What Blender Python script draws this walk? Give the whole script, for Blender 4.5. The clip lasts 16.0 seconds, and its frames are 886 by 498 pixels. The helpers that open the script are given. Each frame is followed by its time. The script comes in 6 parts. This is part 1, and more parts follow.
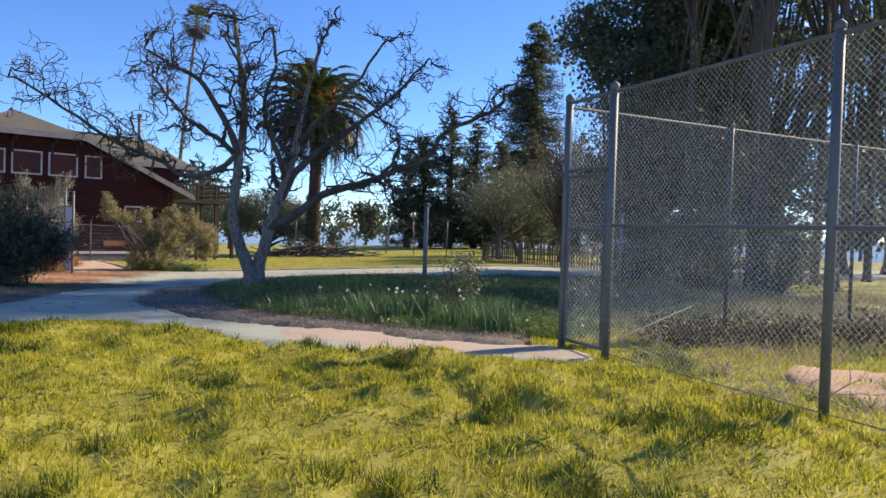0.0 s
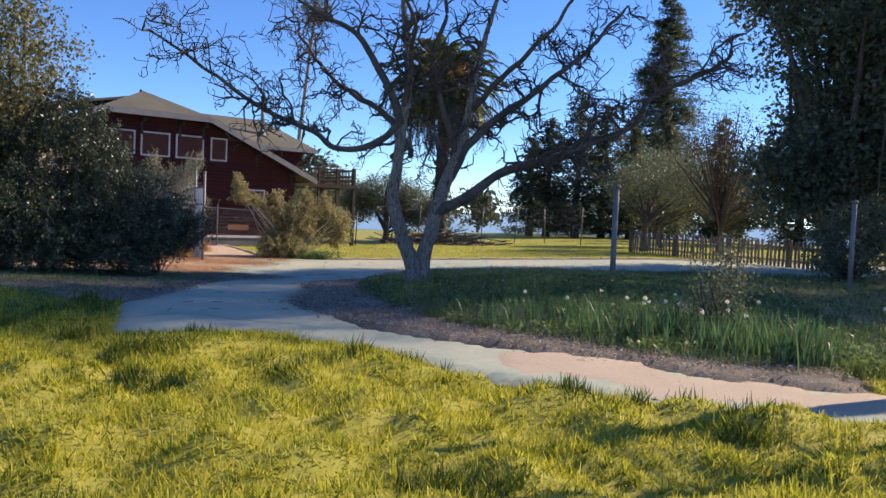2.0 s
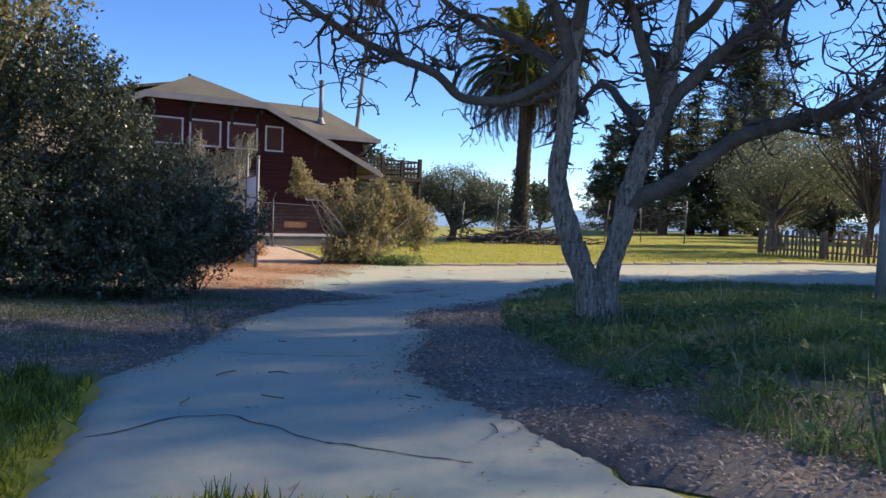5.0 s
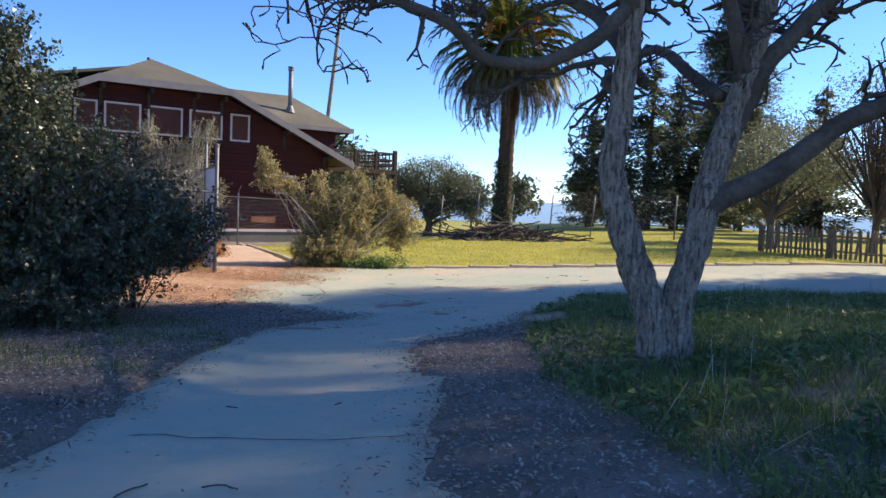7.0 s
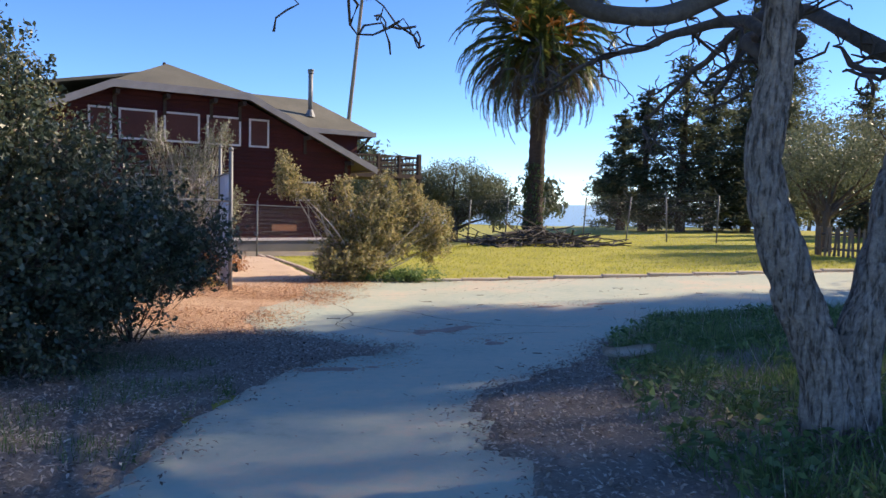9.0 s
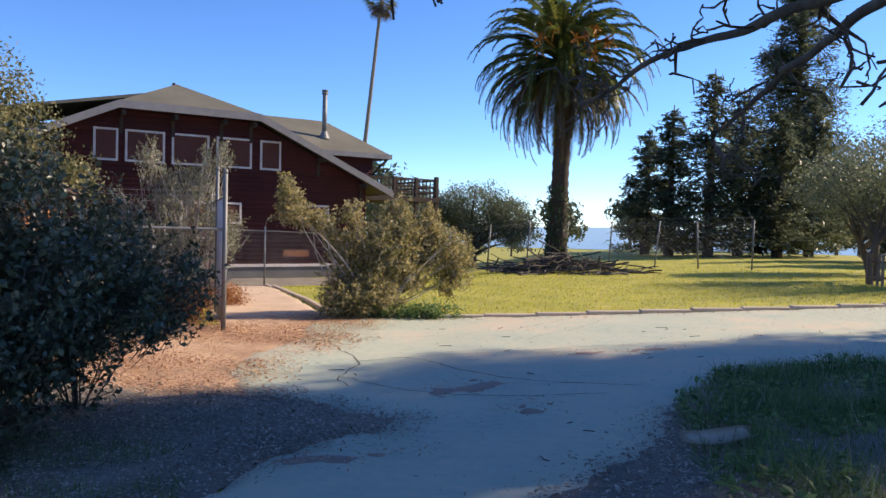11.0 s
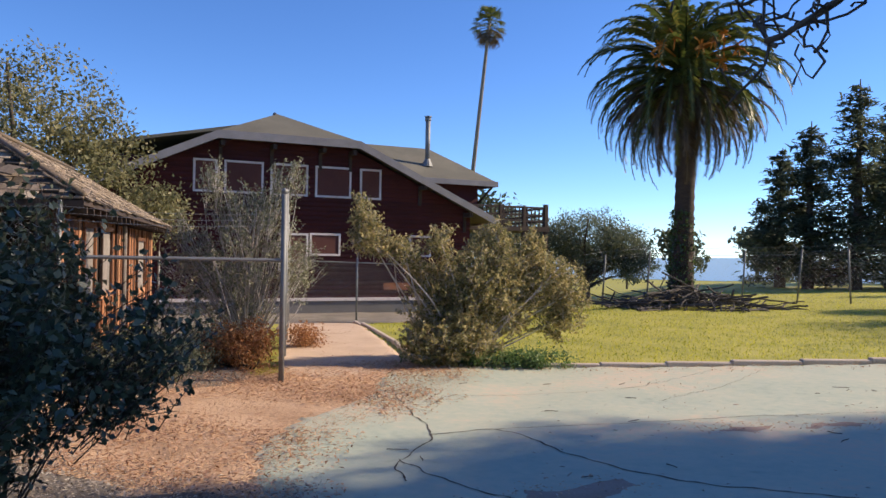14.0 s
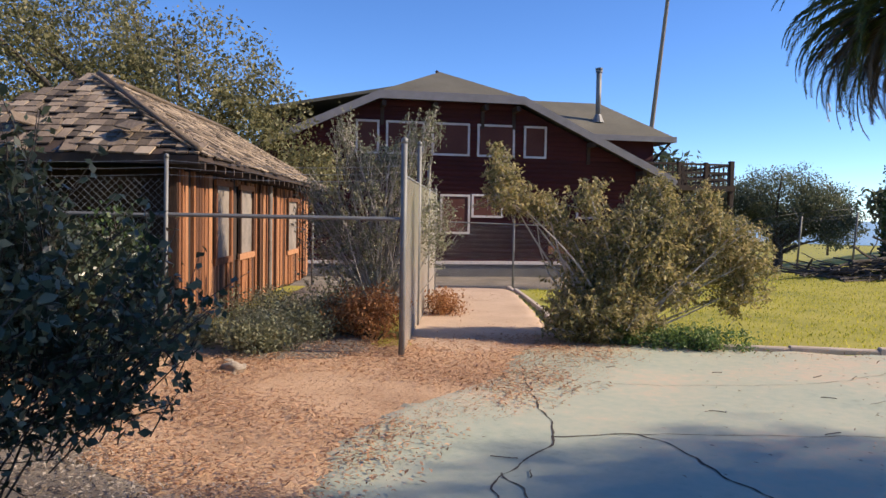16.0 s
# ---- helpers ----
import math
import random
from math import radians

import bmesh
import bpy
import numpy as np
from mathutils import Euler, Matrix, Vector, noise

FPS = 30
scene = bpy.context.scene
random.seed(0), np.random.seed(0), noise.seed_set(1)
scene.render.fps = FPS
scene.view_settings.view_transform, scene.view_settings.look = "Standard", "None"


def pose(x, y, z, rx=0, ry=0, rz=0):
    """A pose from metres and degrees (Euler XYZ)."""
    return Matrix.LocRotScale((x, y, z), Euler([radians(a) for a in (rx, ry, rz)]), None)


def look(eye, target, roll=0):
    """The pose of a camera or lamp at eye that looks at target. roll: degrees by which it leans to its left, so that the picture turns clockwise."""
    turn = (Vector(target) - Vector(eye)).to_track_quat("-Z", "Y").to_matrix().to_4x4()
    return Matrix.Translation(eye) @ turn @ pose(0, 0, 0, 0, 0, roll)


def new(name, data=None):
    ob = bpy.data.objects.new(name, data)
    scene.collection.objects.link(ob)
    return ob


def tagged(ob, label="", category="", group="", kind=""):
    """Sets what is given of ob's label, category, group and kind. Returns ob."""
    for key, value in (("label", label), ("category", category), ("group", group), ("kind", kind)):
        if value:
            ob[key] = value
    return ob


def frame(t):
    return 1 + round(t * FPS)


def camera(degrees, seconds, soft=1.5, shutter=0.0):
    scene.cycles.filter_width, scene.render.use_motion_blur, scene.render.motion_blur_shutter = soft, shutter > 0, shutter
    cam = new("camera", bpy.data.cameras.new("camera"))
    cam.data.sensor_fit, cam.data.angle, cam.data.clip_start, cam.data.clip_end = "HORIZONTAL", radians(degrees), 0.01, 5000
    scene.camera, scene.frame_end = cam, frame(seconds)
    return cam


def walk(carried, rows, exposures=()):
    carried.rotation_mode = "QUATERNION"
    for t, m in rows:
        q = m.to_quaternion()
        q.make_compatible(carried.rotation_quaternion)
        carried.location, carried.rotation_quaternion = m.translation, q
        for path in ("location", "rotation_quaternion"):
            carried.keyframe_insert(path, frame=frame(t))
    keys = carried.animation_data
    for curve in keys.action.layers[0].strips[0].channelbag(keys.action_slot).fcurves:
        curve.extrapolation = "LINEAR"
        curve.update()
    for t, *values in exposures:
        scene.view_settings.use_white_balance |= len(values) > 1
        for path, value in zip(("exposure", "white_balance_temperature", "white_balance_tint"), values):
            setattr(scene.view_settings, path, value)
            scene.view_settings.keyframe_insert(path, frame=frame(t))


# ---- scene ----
cam = camera(60.7, 16.0)
PATH = [
    (0, (0.025, 0.009, 1.482), (0.024, 2.008, 1.433), 1.8),
    (0.5, (-0.349, 0.697, 1.482), (-0.443, 2.695, 1.446), 1.6),
    (1, (-0.8, 1.385, 1.451), (-0.961, 3.377, 1.392), 1.9),
    (1.5, (-1.255, 2.114, 1.408), (-1.478, 4.1, 1.326), 2.2),
    (2, (-1.695, 2.851, 1.412), (-1.965, 4.83, 1.319), 2.5),
    (2.5, (-2.17, 3.623, 1.403), (-2.495, 5.596, 1.335), 2.2),
    (3, (-2.497, 4.381, 1.381), (-2.886, 6.343, 1.364), 2.3),
    (3.5, (-2.812, 5.187, 1.349), (-3.24, 7.141, 1.337), 2.4),
    (4, (-3.213, 5.984, 1.3), (-3.668, 7.931, 1.237), 2.1),
    (4.5, (-3.582, 6.794, 1.306), (-4.014, 8.744, 1.209), 2.0),
    (6.8, (-4.542, 9.367, 1.401), (-4.867, 11.337, 1.275), 2.7),
    (7, (-4.624, 9.53, 1.384), (-4.95, 11.5, 1.257), 2.3),
    (7.5, (-4.814, 9.92, 1.387), (-5.151, 11.888, 1.264), 1.8),
    (8, (-4.946, 10.314, 1.389), (-5.296, 12.28, 1.266), 1.3),
    (8.5, (-5.091, 10.678, 1.383), (-5.451, 12.641, 1.262), 1.4),
    (9, (-5.238, 11.085, 1.413), (-5.619, 13.045, 1.295), 1.4),
    (11.5, (-5.703, 13.096, 1.515), (-6.143, 15.047, 1.48), 1.3),
    (12, (-5.798, 13.517, 1.498), (-6.258, 15.463, 1.489), 1.2),
    (12.5, (-5.848, 13.919, 1.494), (-6.342, 15.857, 1.504), 1.1),
    (13, (-5.864, 14.307, 1.513), (-6.411, 16.231, 1.536), 0.9),
    (13.5, (-5.949, 14.661, 1.491), (-6.57, 16.562, 1.515), 0.9),
    (14, (-6.031, 15.084, 1.479), (-6.742, 16.953, 1.497), 1.0),
    (14.5, (-6.06, 15.517, 1.464), (-6.875, 17.343, 1.464), 0.9),
    (15, (-6.142, 15.899, 1.426), (-7.062, 17.675, 1.402), 1.0),
    (15.5, (-6.223, 16.286, 1.434), (-7.247, 18.003, 1.381), 1.0),
    (16, (-6.226, 16.665, 1.427), (-7.346, 18.32, 1.34), 1.0),
]
walk(cam, [(t, look(eye, target, roll)) for t, eye, target, roll in PATH],
     exposures=((0.0, 0.58), (4.0, 0.58), (7.0, 0.82), (9.0, 0.82), (11.5, 0.68), (14.0, 0.55), (16.0, 0.54)))

# ---- light ----
SUN_AZ, SUN_EL = radians(57), radians(33)
to_sun = Vector((math.sin(SUN_AZ) * math.cos(SUN_EL), math.cos(SUN_AZ) * math.cos(SUN_EL), math.sin(SUN_EL)))
world = bpy.data.worlds.new("sky")
scene.world = world
world.use_nodes = True
wn = world.node_tree.nodes
sky = wn.new("ShaderNodeTexSky")
sky.sky_type = "NISHITA"
sky.sun_disc = False
sky.sun_elevation, sky.sun_rotation = SUN_EL, SUN_AZ
sky.air_density, sky.dust_density, sky.ozone_density = 0.66, 0.05, 5.0
deep = wn.new("ShaderNodeHueSaturation")
deep.inputs["Saturation"].default_value, deep.inputs["Hue"].default_value = 1.12, 0.507
world.node_tree.links.new(sky.outputs[0], deep.inputs["Color"])
world.node_tree.links.new(deep.outputs[0], wn["Background"].inputs[0])
wn["Background"].inputs[1].default_value = 0.15
sun = new("sun", bpy.data.lights.new("sun", "SUN"))
sun.data.energy, sun.data.angle, sun.data.color = 4.7, radians(0.9), (1.0, 0.82, 0.6)
sun.matrix_world = look((0, 0, 30), Vector((0, 0, 30)) - to_sun)

rng = np.random.default_rng(7)


# ---- materials ----
def nodes_of(name):
    m = bpy.data.materials.new(name)
    m.use_nodes = True
    return m, m.node_tree.nodes, m.node_tree.links, m.node_tree.nodes["Principled BSDF"]


def ramp(n, stops):
    r = n.new("ShaderNodeValToRGB")
    while len(r.color_ramp.elements) < len(stops):
        r.color_ramp.elements.new(0.5)
    for e, (p, c) in zip(r.color_ramp.elements, stops):
        e.position, e.color = p, (*c, 1)
    return r


def noise_tex(n, l, scale, detail=4.0, rough=0.55, vec=None, stretch=None):
    t = n.new("ShaderNodeTexNoise")
    t.inputs["Scale"].default_value, t.inputs["Detail"].default_value, t.inputs["Roughness"].default_value = scale, detail, rough
    if vec is None:
        vec = n.new("ShaderNodeTexCoord").outputs["Object"]
    if stretch:
        mp = n.new("ShaderNodeMapping")
        mp.inputs["Scale"].default_value = stretch
        l.new(vec, mp.inputs[0])
        vec = mp.outputs[0]
    l.new(vec, t.inputs["Vector"])
    return t


def surface(name, stops, big=0.6, fine=18.0, rough=0.85, metal=0.0, bump=0.3, bump_scale=None, stretch=None, vary=0.0, world_space=True, fine_mix=0.4):
    """A rough natural surface: colours by a large noise, mottled by a fine one, with relief."""
    m, n, l, p = nodes_of(name)
    vec = n.new("ShaderNodeNewGeometry").outputs["Position"] if world_space else None
    a = noise_tex(n, l, big, 5, 0.6, vec, stretch)
    b = noise_tex(n, l, fine, 6, 0.65, vec, stretch)
    mix = n.new("ShaderNodeMix")
    mix.inputs[0].default_value = fine_mix
    l.new(a.outputs["Fac"], mix.inputs[2])
    l.new(b.outputs["Fac"], mix.inputs[3])
    out = mix.outputs[0]
    if vary:
        info = n.new("ShaderNodeObjectInfo")
        isl = n.new("ShaderNodeNewGeometry")
        add = n.new("ShaderNodeMath")
        add.operation = "ADD"
        l.new(info.outputs["Random"], add.inputs[0])
        l.new(isl.outputs["Random Per Island"], add.inputs[1])
        fr = n.new("ShaderNodeMath")
        fr.operation = "FRACT"
        l.new(add.outputs[0], fr.inputs[0])
        mr = n.new("ShaderNodeMapRange")
        mr.inputs["To Min"].default_value, mr.inputs["To Max"].default_value = -vary, vary
        l.new(fr.outputs[0], mr.inputs[0])
        ad = n.new("ShaderNodeMath")
        ad.operation = "ADD"
        l.new(out, ad.inputs[0])
        l.new(mr.outputs[0], ad.inputs[1])
        out = ad.outputs[0]
    r = ramp(n, stops)
    l.new(out, r.inputs[0])
    l.new(r.outputs[0], p.inputs["Base Color"])
    p.inputs["Roughness"].default_value, p.inputs["Metallic"].default_value = rough, metal
    if bump:
        c = noise_tex(n, l, bump_scale or fine, 6, 0.7, vec, stretch)
        bp = n.new("ShaderNodeBump")
        bp.inputs["Strength"].default_value, bp.inputs["Distance"].default_value = bump, 0.02
        l.new(c.outputs["Fac"], bp.inputs["Height"])
        l.new(bp.outputs[0], p.inputs["Normal"])
    return m


def leafy(name, stops, glow=0.45, rough=0.5, patch=0.5, spec=0.35):
    """Thin leaves: each one its own shade, the sun coming through from behind."""
    m, n, l, p = nodes_of(name)
    g = n.new("ShaderNodeNewGeometry")
    a = noise_tex(n, l, patch, 3, 0.6, g.outputs["Position"])
    mix = n.new("ShaderNodeMix")
    mix.inputs[0].default_value = 0.5
    l.new(a.outputs["Fac"], mix.inputs[2])
    l.new(g.outputs["Random Per Island"], mix.inputs[3])
    r = ramp(n, stops)
    l.new(mix.outputs[0], r.inputs[0])
    l.new(r.outputs[0], p.inputs["Base Color"])
    p.inputs["Roughness"].default_value = rough
    p.inputs["Specular IOR Level"].default_value = spec
    t = n.new("ShaderNodeBsdfTranslucent")
    l.new(r.outputs[0], t.inputs[0])
    ms = n.new("ShaderNodeMixShader")
    ms.inputs[0].default_value = glow
    l.new(p.outputs[0], ms.inputs[1])
    l.new(t.outputs[0], ms.inputs[2])
    l.new(ms.outputs[0], n["Material Output"].inputs["Surface"])
    return m


M = {}
M["soil"] = surface("lawn_soil", [(0.3, (0.15, 0.16, 0.022)), (0.5, (0.32, 0.3, 0.04)), (0.7, (0.45, 0.38, 0.085))], 0.8, 30)
M["lawn"] = leafy("lawn_blade", [(0.22, (0.08, 0.125, 0.012)), (0.4, (0.32, 0.335, 0.025)), (0.55, (0.57, 0.53, 0.06)), (0.72, (0.65, 0.59, 0.1)), (0.9, (0.72, 0.62, 0.26))], 0.58, 0.5, 2.0)
M["weed"] = leafy("weed_blade", [(0.2, (0.055, 0.105, 0.04)), (0.55, (0.15, 0.23, 0.075)), (0.8, (0.28, 0.36, 0.13)), (0.95, (0.46, 0.46, 0.24))], 0.45, 0.45, 1.2)
# dark greens that put the lawn's broken shadows into the blades
M["coarse"] = leafy("coarse_shadow_blade", [(0.2, (0.035, 0.06, 0.012)), (0.5, (0.09, 0.13, 0.018)), (0.8, (0.24, 0.27, 0.035))], 0.35, 0.5, 2.0)
M["straw"] = leafy("straw_blade", [(0.2, (0.16, 0.15, 0.06)), (0.6, (0.42, 0.36, 0.19)), (0.9, (0.62, 0.54, 0.34))], 0.4, 0.55, 1.2)
M["daffodil"] = leafy("daffodil_blade", [(0.2, (0.07, 0.14, 0.06)), (0.8, (0.16, 0.26, 0.1))], 0.4, 0.4, 1.2)
M["concrete"] = surface("old_concrete", [(0.28, (0.25, 0.285, 0.235)), (0.42, (0.38, 0.42, 0.335)), (0.53, (0.45, 0.455, 0.35)), (0.62, (0.55, 0.455, 0.335)), (0.75, (0.6, 0.46, 0.345))], 0.5, 9, 0.9, bump=0.25, bump_scale=60)
M["dirt"] = surface("litter_dirt", [(0.3, (0.28, 0.17, 0.1)), (0.5, (0.56, 0.37, 0.23)), (0.7, (0.7, 0.5, 0.33))], 0.9, 26, 0.95, bump=0.7, bump_scale=45)
M["sand"] = surface("pinkish_sand", [(0.3, (0.42, 0.29, 0.2)), (0.7, (0.62, 0.46, 0.33))], 1.2, 26, 0.95, bump=0.4, bump_scale=50)
M["path_sand"] = surface("path_sand", [(0.3, (0.42, 0.34, 0.26)), (0.5, (0.52, 0.41, 0.31)), (0.7, (0.6, 0.48, 0.37))], 1.2, 26, 0.95, bump=0.4, bump_scale=50)
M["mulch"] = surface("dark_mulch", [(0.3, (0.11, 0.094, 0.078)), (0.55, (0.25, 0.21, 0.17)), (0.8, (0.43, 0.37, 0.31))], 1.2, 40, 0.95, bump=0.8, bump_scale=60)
M["kerb"] = surface("kerb_concrete", [(0.3, (0.42, 0.34, 0.27)), (0.7, (0.62, 0.51, 0.41))], 1.5, 25, 0.9)
M["steel"] = surface("galvanised_steel", [(0.3, (0.14, 0.145, 0.15)), (0.7, (0.27, 0.27, 0.27))], 3, 40, 0.6, 0.35, 0.1)
M["dull_steel"] = surface("dull_grey_steel", [(0.3, (0.12, 0.125, 0.13)), (0.7, (0.2, 0.205, 0.21))], 3, 40, 0.6, 0.5, 0.1)
M["siding"] = surface("red_siding", [(0.3, (0.036, 0.004, 0.0085)), (0.55, (0.055, 0.0065, 0.011)), (0.8, (0.08, 0.012, 0.016))], 0.8, 14, 0.8, vary=0.12)
M["board"] = surface("red_board", [(0.3, (0.085, 0.024, 0.018)), (0.7, (0.13, 0.04, 0.027))], 1.0, 12, 0.75)
M["trim"] = surface("pale_trim", [(0.3, (0.55, 0.48, 0.45)), (0.7, (0.78, 0.72, 0.69))], 2, 20, 0.7)
M["fascia"] = surface("grey_fascia", [(0.3, (0.17, 0.165, 0.18)), (0.7, (0.27, 0.26, 0.275))], 1.5, 20, 0.7)
M["roofing"] = surface("roof_shingle", [(0.3, (0.08, 0.075, 0.06)), (0.6, (0.14, 0.13, 0.10)), (0.8, (0.2, 0.18, 0.14))], 0.5, 16, 0.95, bump=0.5, vary=0.08)
M["found"] = surface("foundation", [(0.3, (0.1, 0.095, 0.09)), (0.7, (0.2, 0.19, 0.18))], 1, 20, 0.9)
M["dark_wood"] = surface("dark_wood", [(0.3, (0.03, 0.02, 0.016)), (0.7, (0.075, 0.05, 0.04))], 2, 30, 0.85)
M["shake"] = surface("weathered_shake", [(0.15, (0.055, 0.042, 0.034)), (0.4, (0.15, 0.115, 0.085)), (0.6, (0.27, 0.205, 0.15)), (0.85, (0.44, 0.35, 0.26))], 1.6, 24, 0.9, bump=0.7, stretch=(1, 1, 0.4), vary=0.36)
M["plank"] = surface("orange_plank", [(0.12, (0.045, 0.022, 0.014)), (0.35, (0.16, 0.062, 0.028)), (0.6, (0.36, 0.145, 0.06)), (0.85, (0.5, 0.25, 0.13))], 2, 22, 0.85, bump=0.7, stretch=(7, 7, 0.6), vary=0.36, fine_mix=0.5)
M["shutter"] = surface("grey_ply", [(0.3, (0.13, 0.11, 0.1)), (0.5, (0.25, 0.215, 0.19)), (0.7, (0.36, 0.32, 0.28))], 3, 25, 0.8)
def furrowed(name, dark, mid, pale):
    """Bark in long upright ridges, the broken furrows between them with their shade put into the colour."""
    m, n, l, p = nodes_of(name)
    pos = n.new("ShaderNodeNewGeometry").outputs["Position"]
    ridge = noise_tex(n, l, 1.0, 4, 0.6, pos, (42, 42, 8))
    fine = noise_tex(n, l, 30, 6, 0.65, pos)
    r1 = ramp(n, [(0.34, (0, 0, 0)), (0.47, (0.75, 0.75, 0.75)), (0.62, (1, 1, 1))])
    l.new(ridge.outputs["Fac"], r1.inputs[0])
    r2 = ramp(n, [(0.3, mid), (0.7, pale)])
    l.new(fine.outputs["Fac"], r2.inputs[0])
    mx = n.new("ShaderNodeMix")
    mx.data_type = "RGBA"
    # crease shade in the base colour, wherever the bump is low
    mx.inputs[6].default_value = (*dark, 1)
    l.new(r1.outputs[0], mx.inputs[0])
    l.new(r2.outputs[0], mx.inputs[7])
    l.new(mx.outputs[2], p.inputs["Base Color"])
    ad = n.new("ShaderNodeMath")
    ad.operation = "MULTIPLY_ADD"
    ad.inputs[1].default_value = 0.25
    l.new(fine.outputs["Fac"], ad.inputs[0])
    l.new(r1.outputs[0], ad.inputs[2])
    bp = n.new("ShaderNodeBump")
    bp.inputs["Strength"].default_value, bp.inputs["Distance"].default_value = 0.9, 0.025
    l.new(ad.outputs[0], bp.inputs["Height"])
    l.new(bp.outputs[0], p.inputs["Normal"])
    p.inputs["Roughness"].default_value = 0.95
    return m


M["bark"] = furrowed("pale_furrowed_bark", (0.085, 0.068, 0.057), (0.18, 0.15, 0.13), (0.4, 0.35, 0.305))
# kept dark to put the backlit look of the bare twigs into the colour
M["twig"] = surface("twig_bark", [(0.3, (0.05, 0.04, 0.034)), (0.7, (0.13, 0.105, 0.09))], 4, 30, 0.95, bump=0.5)
M["pale_twig"] = surface("pale_twig_bark", [(0.3, (0.34, 0.3, 0.265)), (0.7, (0.62, 0.57, 0.51))], 4, 30, 0.95, bump=0.5)
M["trunk"] = surface("dark_bark", [(0.3, (0.05, 0.04, 0.033)), (0.7, (0.14, 0.11, 0.09))], 2, 20, 0.95, bump=0.9, stretch=(1, 1, 0.3))
M["palm_trunk"] = surface("palm_bark", [(0.3, (0.032, 0.022, 0.018)), (0.7, (0.085, 0.056, 0.042))], 3, 24, 0.95, bump=1.0, stretch=(1, 1, 3))
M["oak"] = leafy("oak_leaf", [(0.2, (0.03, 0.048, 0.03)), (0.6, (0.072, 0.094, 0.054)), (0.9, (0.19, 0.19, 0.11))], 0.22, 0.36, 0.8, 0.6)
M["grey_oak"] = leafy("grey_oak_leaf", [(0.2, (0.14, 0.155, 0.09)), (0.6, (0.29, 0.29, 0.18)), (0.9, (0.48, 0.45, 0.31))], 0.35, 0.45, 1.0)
# brighter copy of the oak leaf, with sunlight on the crowns painted in
M["sun_painted_oak"] = leafy("sun_painted_oak_leaf", [(0.2, (0.09, 0.1, 0.045)), (0.55, (0.25, 0.235, 0.11)), (0.9, (0.5, 0.43, 0.24))], 0.4, 0.5, 0.9)
M["oak_far"] = leafy("grey_green_leaf", [(0.2, (0.08, 0.1, 0.065)), (0.6, (0.16, 0.185, 0.115)), (0.9, (0.32, 0.32, 0.2))], 0.42, 0.45, 0.5)
M["golden"] = leafy("golden_leaf", [(0.15, (0.09, 0.1, 0.04)), (0.4, (0.26, 0.245, 0.105)), (0.6, (0.46, 0.385, 0.18)), (0.9, (0.7, 0.56, 0.32))], 0.5, 0.5, 1.6)
M["needle"] = leafy("needle", [(0.2, (0.055, 0.08, 0.055)), (0.6, (0.14, 0.165, 0.1)), (0.9, (0.28, 0.27, 0.16))], 0.45, 0.5, 0.4)
M["rust"] = leafy("dead_leaf", [(0.2, (0.22, 0.09, 0.04)), (0.5, (0.44, 0.21, 0.09)), (0.85, (0.62, 0.36, 0.18))], 0.4, 0.6, 1.0)
M["litter"] = leafy("fallen_leaf", [(0.2, (0.13, 0.09, 0.07)), (0.5, (0.36, 0.29, 0.23)), (0.75, (0.6, 0.52, 0.43)), (0.95, (0.8, 0.74, 0.66))], 0.15, 0.6, 1.5)
M["rust_litter"] = leafy("rusty_fallen_leaf", [(0.2, (0.22, 0.11, 0.06)), (0.5, (0.5, 0.29, 0.17)), (0.85, (0.72, 0.5, 0.34))], 0.15, 0.6, 1.5)
M["frond"] = leafy("palm_frond", [(0.2, (0.04, 0.065, 0.02)), (0.6, (0.1, 0.125, 0.03)), (0.9, (0.24, 0.2, 0.05))], 0.4, 0.35, 0.5, 0.5)
M["dead_frond"] = leafy("dead_frond", [(0.2, (0.05, 0.04, 0.03)), (0.8, (0.16, 0.115, 0.07))], 0.2, 0.6, 0.5)
M["dates"] = surface("orange_dates", [(0.3, (0.5, 0.15, 0.02)), (0.7, (0.75, 0.3, 0.04))], 6, 30, 0.6)
M["far_leaf"] = leafy("far_leaf", [(0.2, (0.05, 0.075, 0.05)), (0.9, (0.14, 0.15, 0.09))], 0.3, 0.6, 0.2)
M["ivy"] = leafy("ivy_leaf", [(0.2, (0.03, 0.06, 0.02)), (0.9, (0.12, 0.17, 0.06))], 0.3, 0.35, 1.0)
M["stain"] = surface("drifted_dirt", [(0.3, (0.24, 0.165, 0.13)), (0.7, (0.4, 0.29, 0.23))], 2.5, 30, 0.95, bump=0.5)
M["crack"] = surface("crack_dirt", [(0.3, (0.04, 0.033, 0.03)), (0.7, (0.09, 0.07, 0.055))], 5, 30, 0.95)
M["stone"] = surface("pale_stone", [(0.3, (0.22, 0.18, 0.145)), (0.55, (0.42, 0.35, 0.28)), (0.75, (0.58, 0.49, 0.4))], 9, 50, 0.95, bump=0.8)
M["pale_bark"] = surface("pale_bark", [(0.3, (0.5, 0.46, 0.4)), (0.7, (0.75, 0.7, 0.63))], 6, 40, 0.9, bump=0.6)
M["petal"] = leafy("pale_petal", [(0.2, (0.75, 0.72, 0.55)), (0.8, (0.85, 0.83, 0.75))], 0.4, 0.6)


# ---- making meshes ----
def thing(name, label, category, at=(0, 0, 0), rz=0.0, group="", kind=""):
    ob = new(name)
    ob.empty_display_size = 0.2
    ob.matrix_world = pose(*at, 0, 0, rz)
    return tagged(ob, label, category, group, kind)


